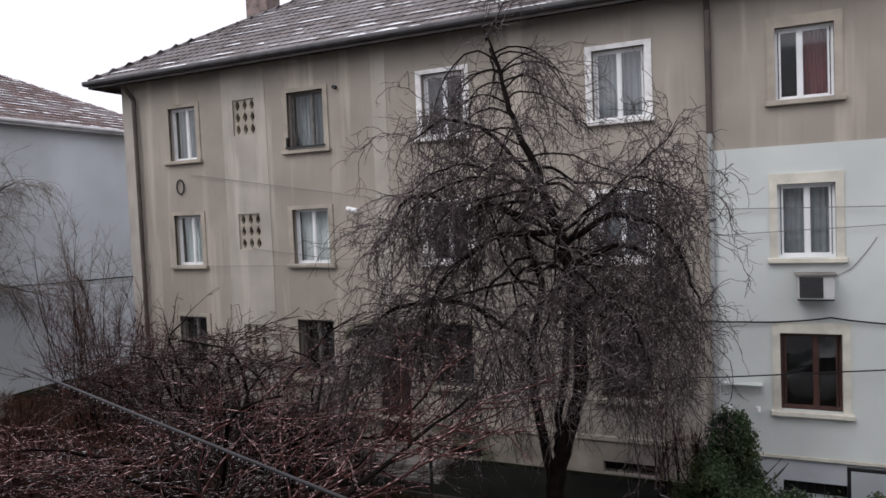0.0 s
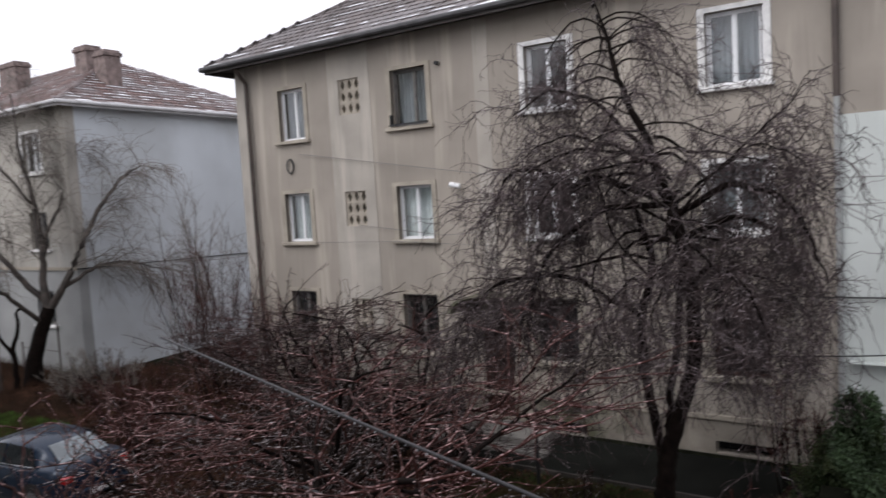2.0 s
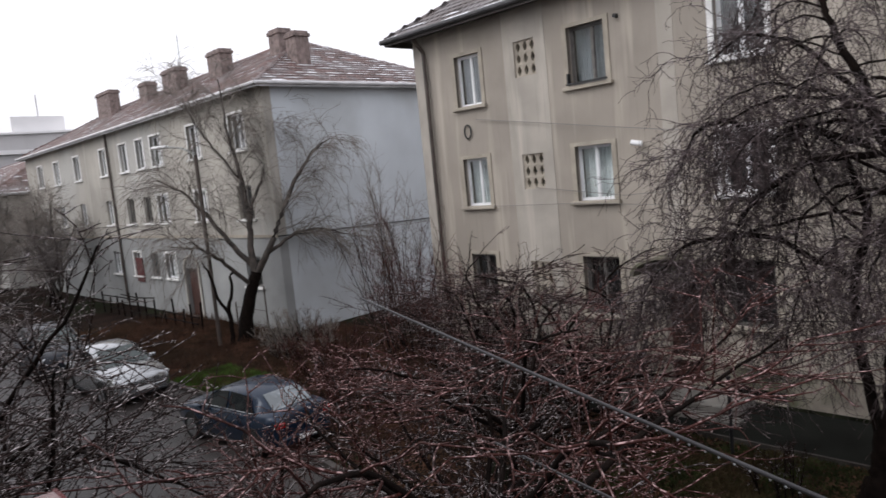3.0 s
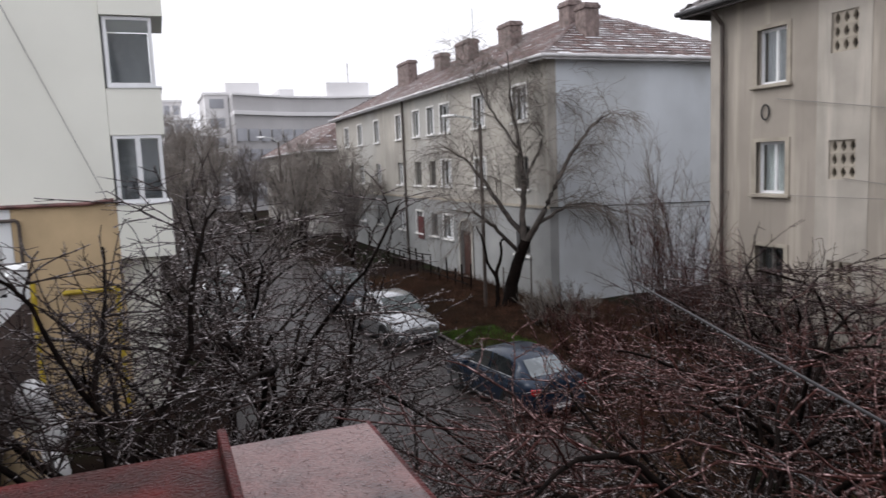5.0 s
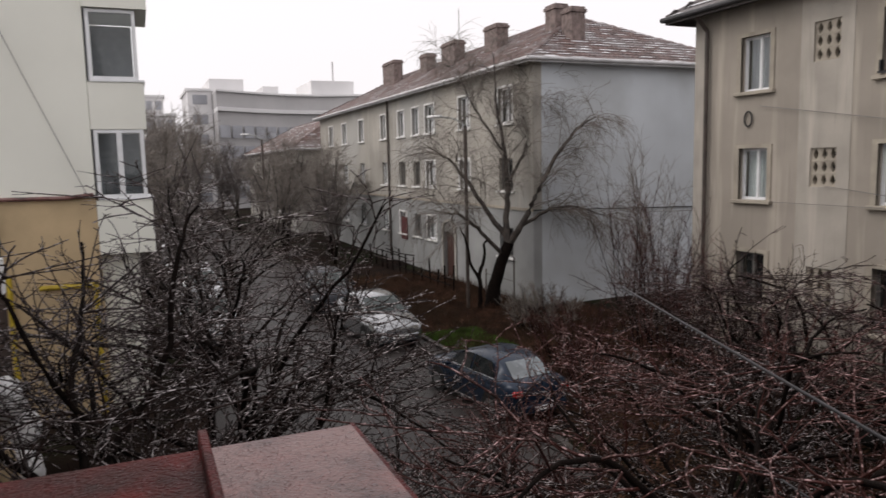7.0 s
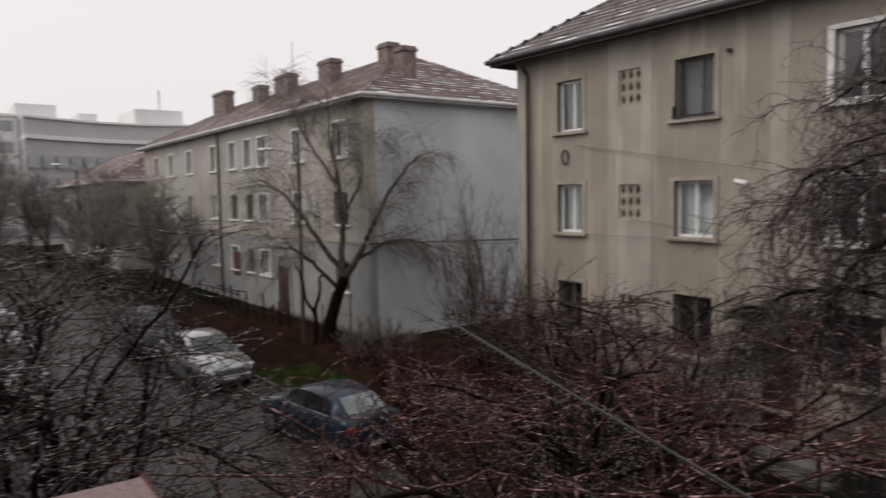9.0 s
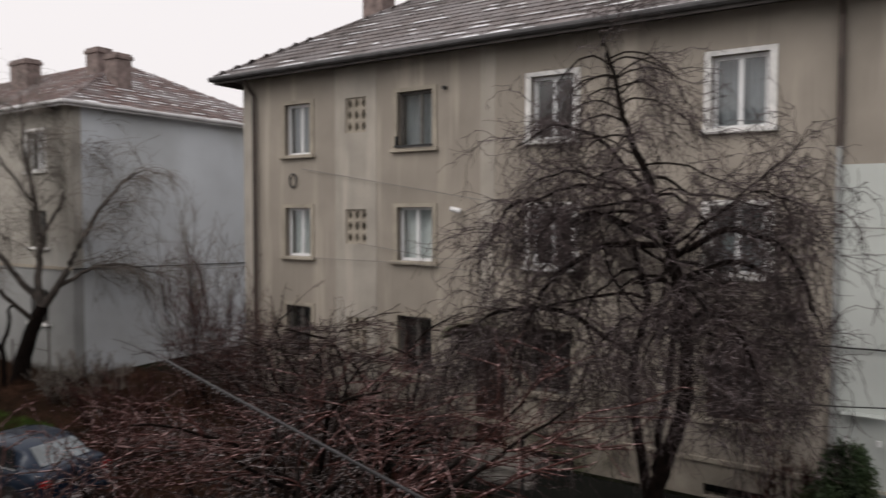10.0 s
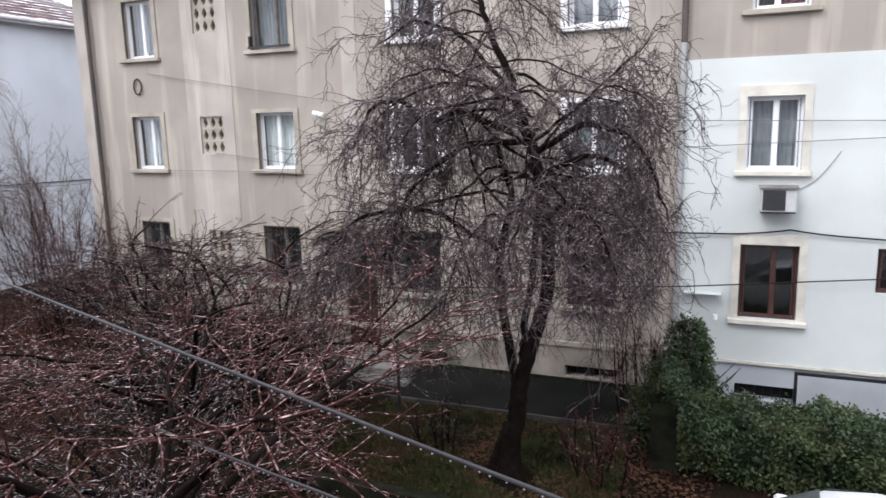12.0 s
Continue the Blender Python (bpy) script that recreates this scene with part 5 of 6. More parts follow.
tube_mesh("trunk", [polyline(((0, 0, -0.1), (0.05, 0, 0.8), (0.0, 0, 1.5)), (0.11, 0.09, 0.09), stump)], 8, M["bark"], e)
tube_mesh("bough", [polyline(((0, 0, 1.4), (0.25, 0, 2.2), (0.2, 0.1, 2.7), (0.45, 0.1, 2.9)), (0.08, 0.06, 0.05, 0.04), stump)], 7, M["bark"], e)
tube_mesh("bough", [polyline(((0, 0, 1.3), (-0.35, 0, 1.9), (-0.5, 0, 2.8), (-0.75, 0, 3.4)), (0.07, 0.055, 0.045, 0.03), stump)], 7, M["bark"], e)

# far trees take the hazy twig colours instead of the dark ones
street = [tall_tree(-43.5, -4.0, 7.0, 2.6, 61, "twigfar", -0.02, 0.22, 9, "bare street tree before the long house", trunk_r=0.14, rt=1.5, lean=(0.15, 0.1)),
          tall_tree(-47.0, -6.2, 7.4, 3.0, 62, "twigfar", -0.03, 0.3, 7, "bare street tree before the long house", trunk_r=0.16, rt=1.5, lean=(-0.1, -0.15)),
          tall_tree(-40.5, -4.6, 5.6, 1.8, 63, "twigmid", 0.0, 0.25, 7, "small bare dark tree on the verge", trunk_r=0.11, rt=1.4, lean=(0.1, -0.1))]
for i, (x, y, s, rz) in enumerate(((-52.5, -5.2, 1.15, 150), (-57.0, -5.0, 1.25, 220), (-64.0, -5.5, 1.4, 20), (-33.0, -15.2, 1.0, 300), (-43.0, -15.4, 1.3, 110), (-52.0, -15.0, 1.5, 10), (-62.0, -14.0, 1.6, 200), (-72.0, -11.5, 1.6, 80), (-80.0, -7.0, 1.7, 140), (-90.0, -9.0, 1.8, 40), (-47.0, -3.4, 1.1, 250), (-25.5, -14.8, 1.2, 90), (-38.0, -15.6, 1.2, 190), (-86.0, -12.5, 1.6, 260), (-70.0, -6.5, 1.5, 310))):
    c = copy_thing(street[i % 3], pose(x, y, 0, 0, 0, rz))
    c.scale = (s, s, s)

# ---- cars ----
def loft(sections, close=True):
    """A skin over cross-sections of equal count; every section runs from one side over the top to the other."""
    bm = bmesh.new()
    rows = [[bm.verts.new(p) for p in s] for s in sections]
    for a, b in zip(rows, rows[1:]):
        for i in range(len(a) - 1):
            bm.faces.new((a[i], a[i + 1], b[i + 1], b[i]))
    if close:
        bm.faces.new(rows[0])
        bm.faces.new(list(reversed(rows[-1])))
    bmesh.ops.recalc_face_normals(bm, faces=bm.faces)
    for f in bm.faces:
        f.smooth = True
    return bm


def car(m, paint, label, suv=0.0):
    e = empty("car", m)
    tagged(e, label, "car", "parked cars")
    H = 1 + 0.12 * suv
    # x, half width, belt height, low edge
    st = [(2.24, 0.50, 0.60, 0.32), (2.19, 0.72, 0.72, 0.23), (2.05, 0.83, 0.80, 0.19), (1.6, 0.895, 0.89, 0.18), (0.98, 0.91, 0.96, 0.18), (0.4, 0.915, 0.98, 0.18), (-0.4, 0.915, 1.0, 0.18), (-1.2, 0.91, 1.02, 0.19), (-1.75, 0.89, 1.04, 0.2), (-2.12, 0.84, 1.03, 0.24), (-2.24, 0.74, 0.92, 0.34), (-2.28, 0.64, 0.64, 0.38)]
    secs = []
    for x, w, zb, zl in st:
        zb *= H
        q = [(x, -w * 0.9, zl), (x, -w, zl + 0.14), (x, -w * 1.0, (zl + zb) / 2 + 0.08), (x, -w * 0.97, zb - 0.09), (x, -w * 0.88, zb - 0.01), (x, -w * 0.5, zb + 0.03), (x, 0, zb + 0.045)]
        secs.append(q + [(a, -b, c) for a, b, c in reversed(q[:-1])])
    part("body", loft(secs), M[paint], e)
    # cabin: windscreen foot, roof, rear foot
    cab = [(1.05, 0.74, 0.96), (0.2, 0.63, 1.40), (-0.3, 0.63, 1.47), (-0.9, 0.62, 1.46), (-1.35 - 0.4 * suv, 0.59, 1.37), (-1.9 - 0.2 * suv, 0.64, 1.04)]
    secs = []
    for x, w, z in cab:
        z *= H
        b = 0.98 * H
        wb = 0.83
        q = [(x, -wb if z > b + 0.1 else -w, min(z, b)), (x, -w - 0.04 if z > b + 0.1 else -w, max(b, z - 0.08)), (x, -w * 0.86, z), (x, 0, z + 0.03)]
        secs.append(q + [(a_, -b_, c_) for a_, b_, c_ in reversed(q[:-1])])
    part("cabin", loft(secs), M[paint], e)

    def quad(name, pts, mt="carglass"):
        bm = bmesh.new()
        f = bm.faces.new([bm.verts.new((x, y, z * H)) for x, y, z in pts])
        r_ = bmesh.ops.extrude_face_region(bm, geom=[f])
        c = sum((v.co for v in f.verts), Vector()) / len(f.verts)
        out = (c - Vector((-0.3, 0, 0.9))).normalized() * 0.012
        bmesh.ops.translate(bm, verts=[v for v in r_["geom"] if isinstance(v, bmesh.types.BMVert)], vec=out)
        bmesh.ops.recalc_face_normals(bm, faces=bm.faces)
        return part(name, bm, M[mt], e)

    quad("windscreen", [(1.03, -0.68, 0.99), (1.03, 0.68, 0.99), (0.25, 0.54, 1.40), (0.25, -0.54, 1.40)], "screen")
    xr = -1.9 - 0.2 * suv
    # rear window coloured pale in place of a sky reflection
    quad("rear_window", [(xr + 0.03, 0.57, 1.08), (xr + 0.03, -0.57, 1.08), (-1.39 - 0.4 * suv, -0.49, 1.39), (-1.39 - 0.4 * suv, 0.49, 1.39)], "skyglass")
    for s in (-1, 1):
        quad("side_window", [(0.78, s * 0.825, 1.0), (-0.28, s * 0.84, 1.01), (-0.28, s * 0.68, 1.40), (0.16, s * 0.68, 1.36)])
        quad("side_window", [(-0.36, s * 0.84, 1.01), (-1.42, s * 0.82, 1.04), (-1.12, s * 0.67, 1.36), (-0.36, s * 0.68, 1.40)])
        part("door_mirror", boxes((0.55, 0.72, s * 0.97 - 0.09, s * 0.97 + 0.09, 0.93 * H, 1.05 * H), bevel=0.03), M[paint], e)
        part("headlight", boxes((1.86, 2.14, s * 0.66 - 0.15, s * 0.66 + 0.15, 0.66 * H, 0.77 * H), bevel=0.035), M["lampglass"], e)
        part("tail_light", boxes((-2.29, -2.07, s * 0.68 - 0.12, s * 0.68 + 0.12, 0.74 * H, 0.9 * H), bevel=0.03), M["taillamp"], e)
        for x in (1.32, -1.35):
            part("wheel_arch", rods([(x, s * 0.7, 0.34), (x, s * 0.922, 0.34)], 0.375, 22), M["tyre"], e)
            w = part("wheel", rods([(x, s * 0.72, 0.31), (x, s * 0.935, 0.31)], 0.32, 22), M["tyre"], e)
            part("rim", rods([(x, s * 0.925, 0.31), (x, s * 0.945, 0.31)], 0.22, 14), M["rim"], w)
    part("grille", boxes((2.08, 2.235, -0.46, 0.46, 0.53 * H, 0.68 * H), bevel=0.03), M["acdark"], e)
    part("grille_bar", boxes((2.236, 2.245, -0.44, 0.44, 0.6 * H, 0.62 * H)), M["rim"], e)
    part("air_intake", boxes((2.1, 2.262, -0.6, 0.6, 0.25, 0.33), bevel=0.02), M["acdark"], e)
    for s in (-1, 1):
        part("wiper", rods([(1.04, s * 0.1 + 0.2, 1.0 * H), (0.75, s * 0.1 - 0.25, 1.16 * H)], 0.009, 6), M["black"], e)
        part("sill_trim", boxes((-0.95, 0.92, s * 0.918 - 0.012, s * 0.918 + 0.012, 0.22, 0.29)), M["acdark"], e)
        part("window_trim", rods([(0.78, s * 0.845, 0.985 * H), (-1.45, s * 0.84, 1.025 * H)], 0.011, 6), M["rim"], e)
    part("bumper", boxes((2.1, 2.255, -0.66, 0.66, 0.34, 0.5), bevel=0.04), M[paint], e)
    part("rear_bumper", boxes((-2.32, -2.12, -0.72, 0.72, 0.3, 0.52), bevel=0.04), M[paint], e)
    part("number_plate", boxes((2.256, 2.266, -0.26, 0.26, 0.37, 0.48)), M["plasticwhite"], e)
    part("rear_number_plate", boxes((-2.334, -2.321, -0.26, 0.26, 0.37, 0.48)), M["plasticwhite"], e)
    return e


car(pose(-21.3, -8.1, 0.05, 0, 0, 2), "silver", "wet silver saloon car parked at the kerb")
navy = car(pose(-13.5, -7.6, 0.05, 0, 0, 186), "navy", "wet dark blue saloon car parked at the kerb")
navy.scale = (0.93, 0.93, 0.93)
car(pose(-26.7, -8.5, 0.05, 0, 0, -3), "darkcar", "dark grey estate car parked in the street", 1.0)
car(pose(-31.0, -13.2, 0.05, 0, 0, 2), "silver", "silver car parked on the far side of the street")
car(pose(-37.0, -13.4, 0.05, 0, 0, 0), "whitecar", "white car parked on the far side of the street", 0.6)
car(pose(-44.0, -13.3, 0.05, 0, 0, 0), "darkcar", "dark car parked far down the street")
car(pose(-52.0, -13.3, 0.05, 0, 0, 0), "whitecar", "white car parked far down the street")
car(pose(-24.0, -13.4, 0.05, 0, 0, 1), "silver", "grey car parked before the ochre wall")
# car body used as a stand-in for a flat, snowy white sheet
car(pose(3.4, -7.03, 0.0, 0, 0, 176), "whitecar", "white car body in place of a flat white sheet beside the hedge", 1.0)

# clutter by the lower wall
def sack(x, y, z, w, h, seed, mt, label):
    rng = np.random.default_rng(seed)
    bm = bmesh.new()
    bmesh.ops.create_icosphere(bm, subdivisions=3, radius=1.0)
    for v in bm.verts:
        k = 1 + 0.12 * noise.noise(v.co * 2.3 + Vector((seed, 0, 0)))
        v.co = Vector((v.co.x * w * k, v.co.y * w * 0.8 * k, max(-0.85, v.co.z) * h * k + h * 0.85))
    for f in bm.faces:
        f.smooth = True
    ob = part("sack", bm, M[mt])
    ob.matrix_world = pose(x, y, z)
    return tagged(ob, label, "sack", "sacks by the wall")


for i, (dx, dy, dz, w, h) in enumerate(((0, 0, 0, 0.42, 0.55), (-0.75, 0.05, 0, 0.4, 0.5), (0.1, 0.12, 0.86, 0.4, 0.45), (-0.5, -0.02, 0.8, 0.42, 0.42), (-0.25, 0.06, 1.5, 0.42, 0.4), (-0.05, 0.0, 2.1, 0.34, 0.36))):
    sack(-10.5 + dx, -17.5 + dy, dz, w, h, i + 1, "plasticwhite", "full white plastic sack piled by the wall")
sack(-9.45, -17.55, 0, 0.4, 1.25, 9, "ochre", "bulky orange-brown sack standing by the wall")

# ---- hedge, grass, litter ----
def leaves(name, pts, size, material, parent=None, seed=0, normal_up=0.3):
    """Many small folded leaves at the given places, in one mesh."""
    rng = np.random.default_rng(seed)
    n = len(pts)
    nr = unit(rng.normal(0, 1, (n, 3)) + np.array([0, -0.3, normal_up]))
    u = unit(np.cross(nr, rng.normal(0, 1, (n, 3))))
    w = np.cross(nr, u)
    s = size * rng.uniform(0.6, 1.3, (n, 1))
    v = np.stack([pts - u * s, pts + w * s * 0.55 + nr * s * 0.2, pts + u * s, pts - w * s * 0.55 + nr * s * 0.2], 1).reshape(-1, 3)
    k = np.arange(n)[:, None] * 4
    f = np.concatenate([k + [0, 1, 2], k + [0, 2, 3]])
    return tagged(raw(name, v, f, material, parent), kind="stuff")


def hedge():
    rng = np.random.default_rng(7)
    e = empty("ivy_hedge", pose(0, 0, 0))
    tagged(e, "dark green ivy hedge grown over a low wall", "hedge")
    part("end_pillar", boxes((1.0, 1.46, -3.5, -3.02, -0.2, 1.0), bevel=0.02), M["mossy"], e, "dark wet mossy pillar")
    part("low_wall", boxes((1.48, 9.0, -3.25, -3.05, -0.2, 0.95)), M["stucco_base"], e)
    n = 60000
    x = rng.uniform(1.1, 9.0, n)
    topz = 0.98 + 0.06 * np.sin(x * 2.1) + 0.06 * np.sin(x * 5.3 + 1) + 0.05 * np.sin(x * 11.0) + 0.45 * np.exp(-np.maximum(x - 1.2, 0) * 1.6)
    a = rng.uniform(0, 1, n)
    z = np.where(a < 0.45, topz + rng.normal(0, 0.07, n), topz * rng.uniform(0.0, 1, n) ** 0.75)
    y = np.where(a < 0.45, rng.uniform(-3.7, -2.5, n), -3.45 - 0.2 * (z / topz) + rng.normal(0, 0.14, n) - 0.12 * np.sin(x * 3 + z * 4))
    x = np.where(a < 0.45, x, 1.45 + (x - 1.1) * 0.955)
    leaves("ivy_leaves", np.stack([x, y, z], 1), 0.036, M["ivy"], e, 1)
    e2 = empty("evergreen_bush", pose(1.35, -1.9, 0))
    tagged(e2, "dense dark green evergreen bush beside the rain pipe", "bush")
    n = 26000
    h = rng.uniform(0, 1, n) ** 0.85
    az = rng.uniform(0, math.tau, n)
    rad = (0.95 - 0.72 * h ** 1.5) * (0.75 + 0.2 * np.sin(az * 2 + h * 7) + 0.22 * np.sin(az * 5 - h * 23) + 0.14 * np.sin(az * 9 + h * 41)) * rng.uniform(0.3, 1.25, n) ** 0.5
    leaves("leaves", np.stack([np.cos(az) * rad + 0.12 * h, np.sin(az) * rad * 0.9, h * 2.05 + rng.normal(0, 0.09, n)], 1), 0.033, M["ivy"], e2, 2)
    b = grow(np.zeros((9, 3)), np.stack([rng.normal(0, 0.3, 9), rng.normal(0, 0.3, 9), np.ones(9)], 1), 1.7, 7, 0.02, 0.006, 0.08, 0.02, rng)
    tube_mesh("stem", [b], 5, M["bark"], e2, "stuff")


hedge()


def blades(name, n, x0, x1, y0, y1, h, material, seed, label, cat):
    rng = np.random.default_rng(seed)
    p = np.stack([rng.uniform(x0, x1, n), rng.uniform(y0, y1, n), np.zeros(n)], 1)
    keep = np.sin(p[:, 0] * 1.7 + 2 * np.sin(p[:, 1] * 1.3)) + rng.normal(0, 0.5, n) > -0.5
    p = p[keep]
    n = len(p)
    az = rng.uniform(0, math.tau, n)
    u = np.stack([np.cos(az), np.sin(az), np.zeros(n)], 1) * 0.008
    tip = p + np.stack([rng.normal(0, 0.05, n), rng.normal(0, 0.05, n), h * rng.uniform(0.4, 1.2, n)], 1)
    v = np.stack([p - u, p + u, tip], 1).reshape(-1, 3)
    tagged(raw(name, v, np.arange(3 * n).reshape(-1, 3), material), label, cat, kind="stuff")


blades("grass", 52000, -6.0, 0.6, -5.8, -2.25, 0.12, M["grass"], 3, "short wet grass patch in the garden", "grass")
blades("grass", 26000, -20.6, -17.4, -6.6, -4.6, 0.16, M["verge"], 4, "short green grass patch on the verge", "grass")


def litter(n, x0, x1, y0, y1, seed):
    rng = np.random.default_rng(seed)
    p = np.stack([rng.uniform(x0, x1, n), rng.uniform(y0, y1, n), rng.uniform(0.0, 0.05, n)], 1)
    ob = leaves("fallen_leaves", p, 0.045, M["litter"], None, seed, 2.5)
    tagged(ob, "scattered brown fallen leaves on the soil", "leaves", kind="stuff")


litter(34000, -12, 2, -12, -2.2, 8)
litter(26000, -34, -10, -6.6, 1.5, 9)
dead = np.random.default_rng(12)
n = 40000
p = np.stack([dead.uniform(-34, -9.5, n), dead.uniform(-6.6, 1.0, n), np.zeros(n)], 1)
q = grow(p, dead.normal(0, 0.5, (n, 3)) + np.array([0, 0, 0.9]), dead.uniform(0.1, 0.45, n), 2, 0.004, 0.002, 0.2, -0.1, dead)
tagged(tube_mesh("dead_stalks", [q], 3, M["litter"], None), "dead reddish-brown weeds on the verge", "weeds", kind="stuff")

# ---- garden wall, post, rail ----
tagged(part("garden_wall", boxes((-7.2, -1.7, -6.05, -5.85, -0.2, 0.26), bevel=0.02), M["mossy"]), "low mossy dark garden wall", "low wall", kind="structure")
e = empty("garden_post", pose(-3.97, -2.8, 0))
tagged(e, "black steel post standing beside the path", "post")
part("post", rods([(0, 0, -0.05), (0, 0, 1.53)], 0.035, 10), M["black"], e)
part("cap", rods([(0, 0, 1.53), (0, 0, 1.56)], 0.05, 10), M["black"], e)
e = empty("stair_rail", pose(3.35, -0.6, 0))
tagged(e, "black square steel handrail at the basement stair", "handrail")
part("top_rail", boxes((-0.03, 3.2, -0.03, 0.03, 0.92, 0.98)), M["black"], e)
for x in (0.0, 1.6, 3.17):
    part("post", boxes((x - 0.03, x + 0.03, -0.028, 0.028, -0.05, 0.92)), M["black"], e)

# ---- fittings on house A ----
e = empty("air_conditioner", pose(2.88, -0.04, 4.0))
tagged(e, "old window air conditioner box under a small roof", "air conditioner")
part("case", boxes((-0.3, 0.3, -0.45, 0, 0.0, 0.44), bevel=0.012), M["acwhite"], e)
part("grille", boxes((-0.27, 0.12, -0.462, -0.451, 0.03, 0.41)), M["acdark"], e)
for i in range(9):
    part("slat", boxes((-0.27, 0.12, -0.472, -0.463, 0.05 + i * 0.04, 0.062 + i * 0.04)), M["gutter"], e)
part("cover", boxes((-0.34, 0.34, -0.5, 0, 0.445, 0.47)), M["concrete"], e)
part("bracket", boxes((-0.3, 0.3, -0.4, 0, -0.03, -0.002)), M["gutter"], e)
e = empty("wall_ring", pose(-12.8, -0.045, 6.93))
tagged(e, "dark cable coil hung on the house wall", "cable coil")
bm = bmesh.new()
n = 20
pp = [(0.13 * math.cos(math.tau * i / n), 0, 0.2 * math.sin(math.tau * i / n)) for i in range(n + 1)]
for a, b in zip(pp, pp[1:]):
    rod(bm, a, b, 0.022, n=6)
part("coil", bm, M["black"], e)
part("hook", rods([(0, 0.0, 0.2), (0, 0.05, 0.2)], 0.012), M["black"], e)
e = empty("security_camera", pose(-7.12, 0, 6.07))
tagged(e, "small white wall camera on a bracket", "security camera")
part("bracket", rods([(0, 0.0, 0), (0, -0.16, 0)], 0.03), M["plasticwhite"], e)
part("housing", rods([(-0.16, -0.2, 0.02), (0.1, -0.16, -0.04)], 0.065, 12), M["plasticwhite"], e)
e = empty("vent_stub", pose(-7.56, 0, 9.1))
tagged(e, "short dark flue stub in the wall", "flue")
part("pipe", rods([(0, 0.02, 0), (0, -0.12, 0)], 0.05, 12), M["black"], e)
e = empty("wall_shelf_lamps", pose(1.6, -0.04, 1.8))
tagged(e, "thin wall shelf with two small white hanging lamps", "wall lamp")
part("shelf", boxes((-0.35, 0.35, -0.22, 0, 0.48, 0.5)), M["white"], e)
for x in (-0.26, 0.26):
    part("cord", rods([(x, -0.12, 0.06), (x, -0.12, 0.48)], 0.005, 6), M["acwhite"], e)
    part("lamp", rods([(x, -0.12, -0.04), (x, -0.12, 0.06)], 0.04, 12), M["plasticwhite"], e)
e = empty("window_box_rail", pose(-8.44, -0.02, 7.66))
tagged(e, "thin dark rail across the old window", "window rail")
part("rail", boxes((-0.62, 0.58, -0.14, -0.1, 0.02, 0.07), (-0.62, -0.58, -0.1, 0.02, 0.02, 0.32)), M["black"], e)


# ---- wires ----
def wire(pts, r, label, sag=0.0, steps=16, mt="cable"):
    out = []
    for a, b in zip(pts, pts[1:]):
        a, b = Vector(a), Vector(b)
        for i in range(steps):
            f = i / steps
            out.append(a.lerp(b, f) - Vector((0, 0, 4 * sag * f * (1 - f))))
    out.append(Vector(pts[-1]))
    p = np.array([[tuple(q) for q in out]])
    ob = tube_mesh("overhead_cable", [(p, np.full(p.shape[:2], r))], 5, M[mt], None)
    return tagged(ob, label, "cable", "overhead cables")


wire([(-12.4, -0.06, 7.25), (-6.24, -0.15, 6.27), (1.05, -0.14, 5.72), (6.5, -0.14, 5.6)], 0.009, "thin grey wire along the house wall", mt="wiregrey")
wire([(-10.4, -0.06, 5.17), (-7.6, -0.15, 4.84), (1.1, -0.14, 5.2), (6.5, -0.14, 5.42)], 0.008, "thin grey wire along the house wall", mt="wiregrey")
wire([(-13.0, -0.1, 4.72), (-8.99, -0.15, 4.7), (-5.2, -0.15, 4.5)], 0.007, "thin grey wire along the house wall", mt="wiregrey")
wire([(0.2, -0.1, 3.5), (1.67, -0.1, 3.5), (2.46, -0.1, 3.53), (3.13, -0.12, 3.62), (4.01, -0.1, 3.52), (7.0, -0.1, 3.4)], 0.016, "thick black cable slung along the white wall", 0.01)
wire([(-6.3, -0.3, 1.9), (0.16, -0.25, 2.34), (1.34, -0.2, 2.42), (4.0, -0.2, 2.7), (7.0, -0.2, 3.0)], 0.013, "black cable slung across the house front")
wire([(3.1, -0.06, 4.35), (3.5, -0.06, 4.55), (3.9, -0.06, 5.1)], 0.006, "thin wire from the cooling unit", 0.03, mt="wiregrey")
wire([(-23.2, -0.7, 3.96), (-23.2, 7.6, 3.76)], 0.022, "dark cable along the pale end wall")
wire([(-23.2, 2, 4.0), (-14.9, -0.05, 4.35)], 0.012, "thin wire between the two houses", 0.1, mt="wiregrey")
wire([(-16.95, -19.3, 12.2), (-16.9, -16.55, 5.4)], 0.009, "thin wire slanting down the cream wall", mt="wiregrey")


def iced_cable(a, b, r, seed, sag, label):
    wire([a, b], r, label, sag, 30, "cablewet")
    rng = random.Random(seed)
    e = empty("ice_drops", pose(0, 0, 0))
    tagged(e, "row of clear frozen drops under the black cable", "ice")
    V, F = [], []
    a, b = Vector(a), Vector(b)
    x = 0.0
    while x < 1:
        x += rng.uniform(0.008, 0.016)
        c = a.lerp(b, x) - Vector((0, 0, 4 * sag * x * (1 - x) + r + 0.006))
        k = len(V)
        s = rng.uniform(0.0045, 0.008)
        V += [c + Vector(q) * s for q in ((0, 0, 1), (1, 0, 0), (0, 1, 0), (-1, 0, 0), (0, -1, 0), (0, 0, -1.5))]
        F += [(k, k + 1, k + 2), (k, k + 2, k + 3), (k, k + 3, k + 4), (k, k + 4, k + 1), (k + 5, k + 2, k + 1), (k + 5, k + 3, k + 2), (k + 5, k + 4, k + 3), (k + 5, k + 1, k + 4)]
    tagged(raw("drops", [tuple(v) for v in V], F, M["lampglass"], e), kind="stuff")


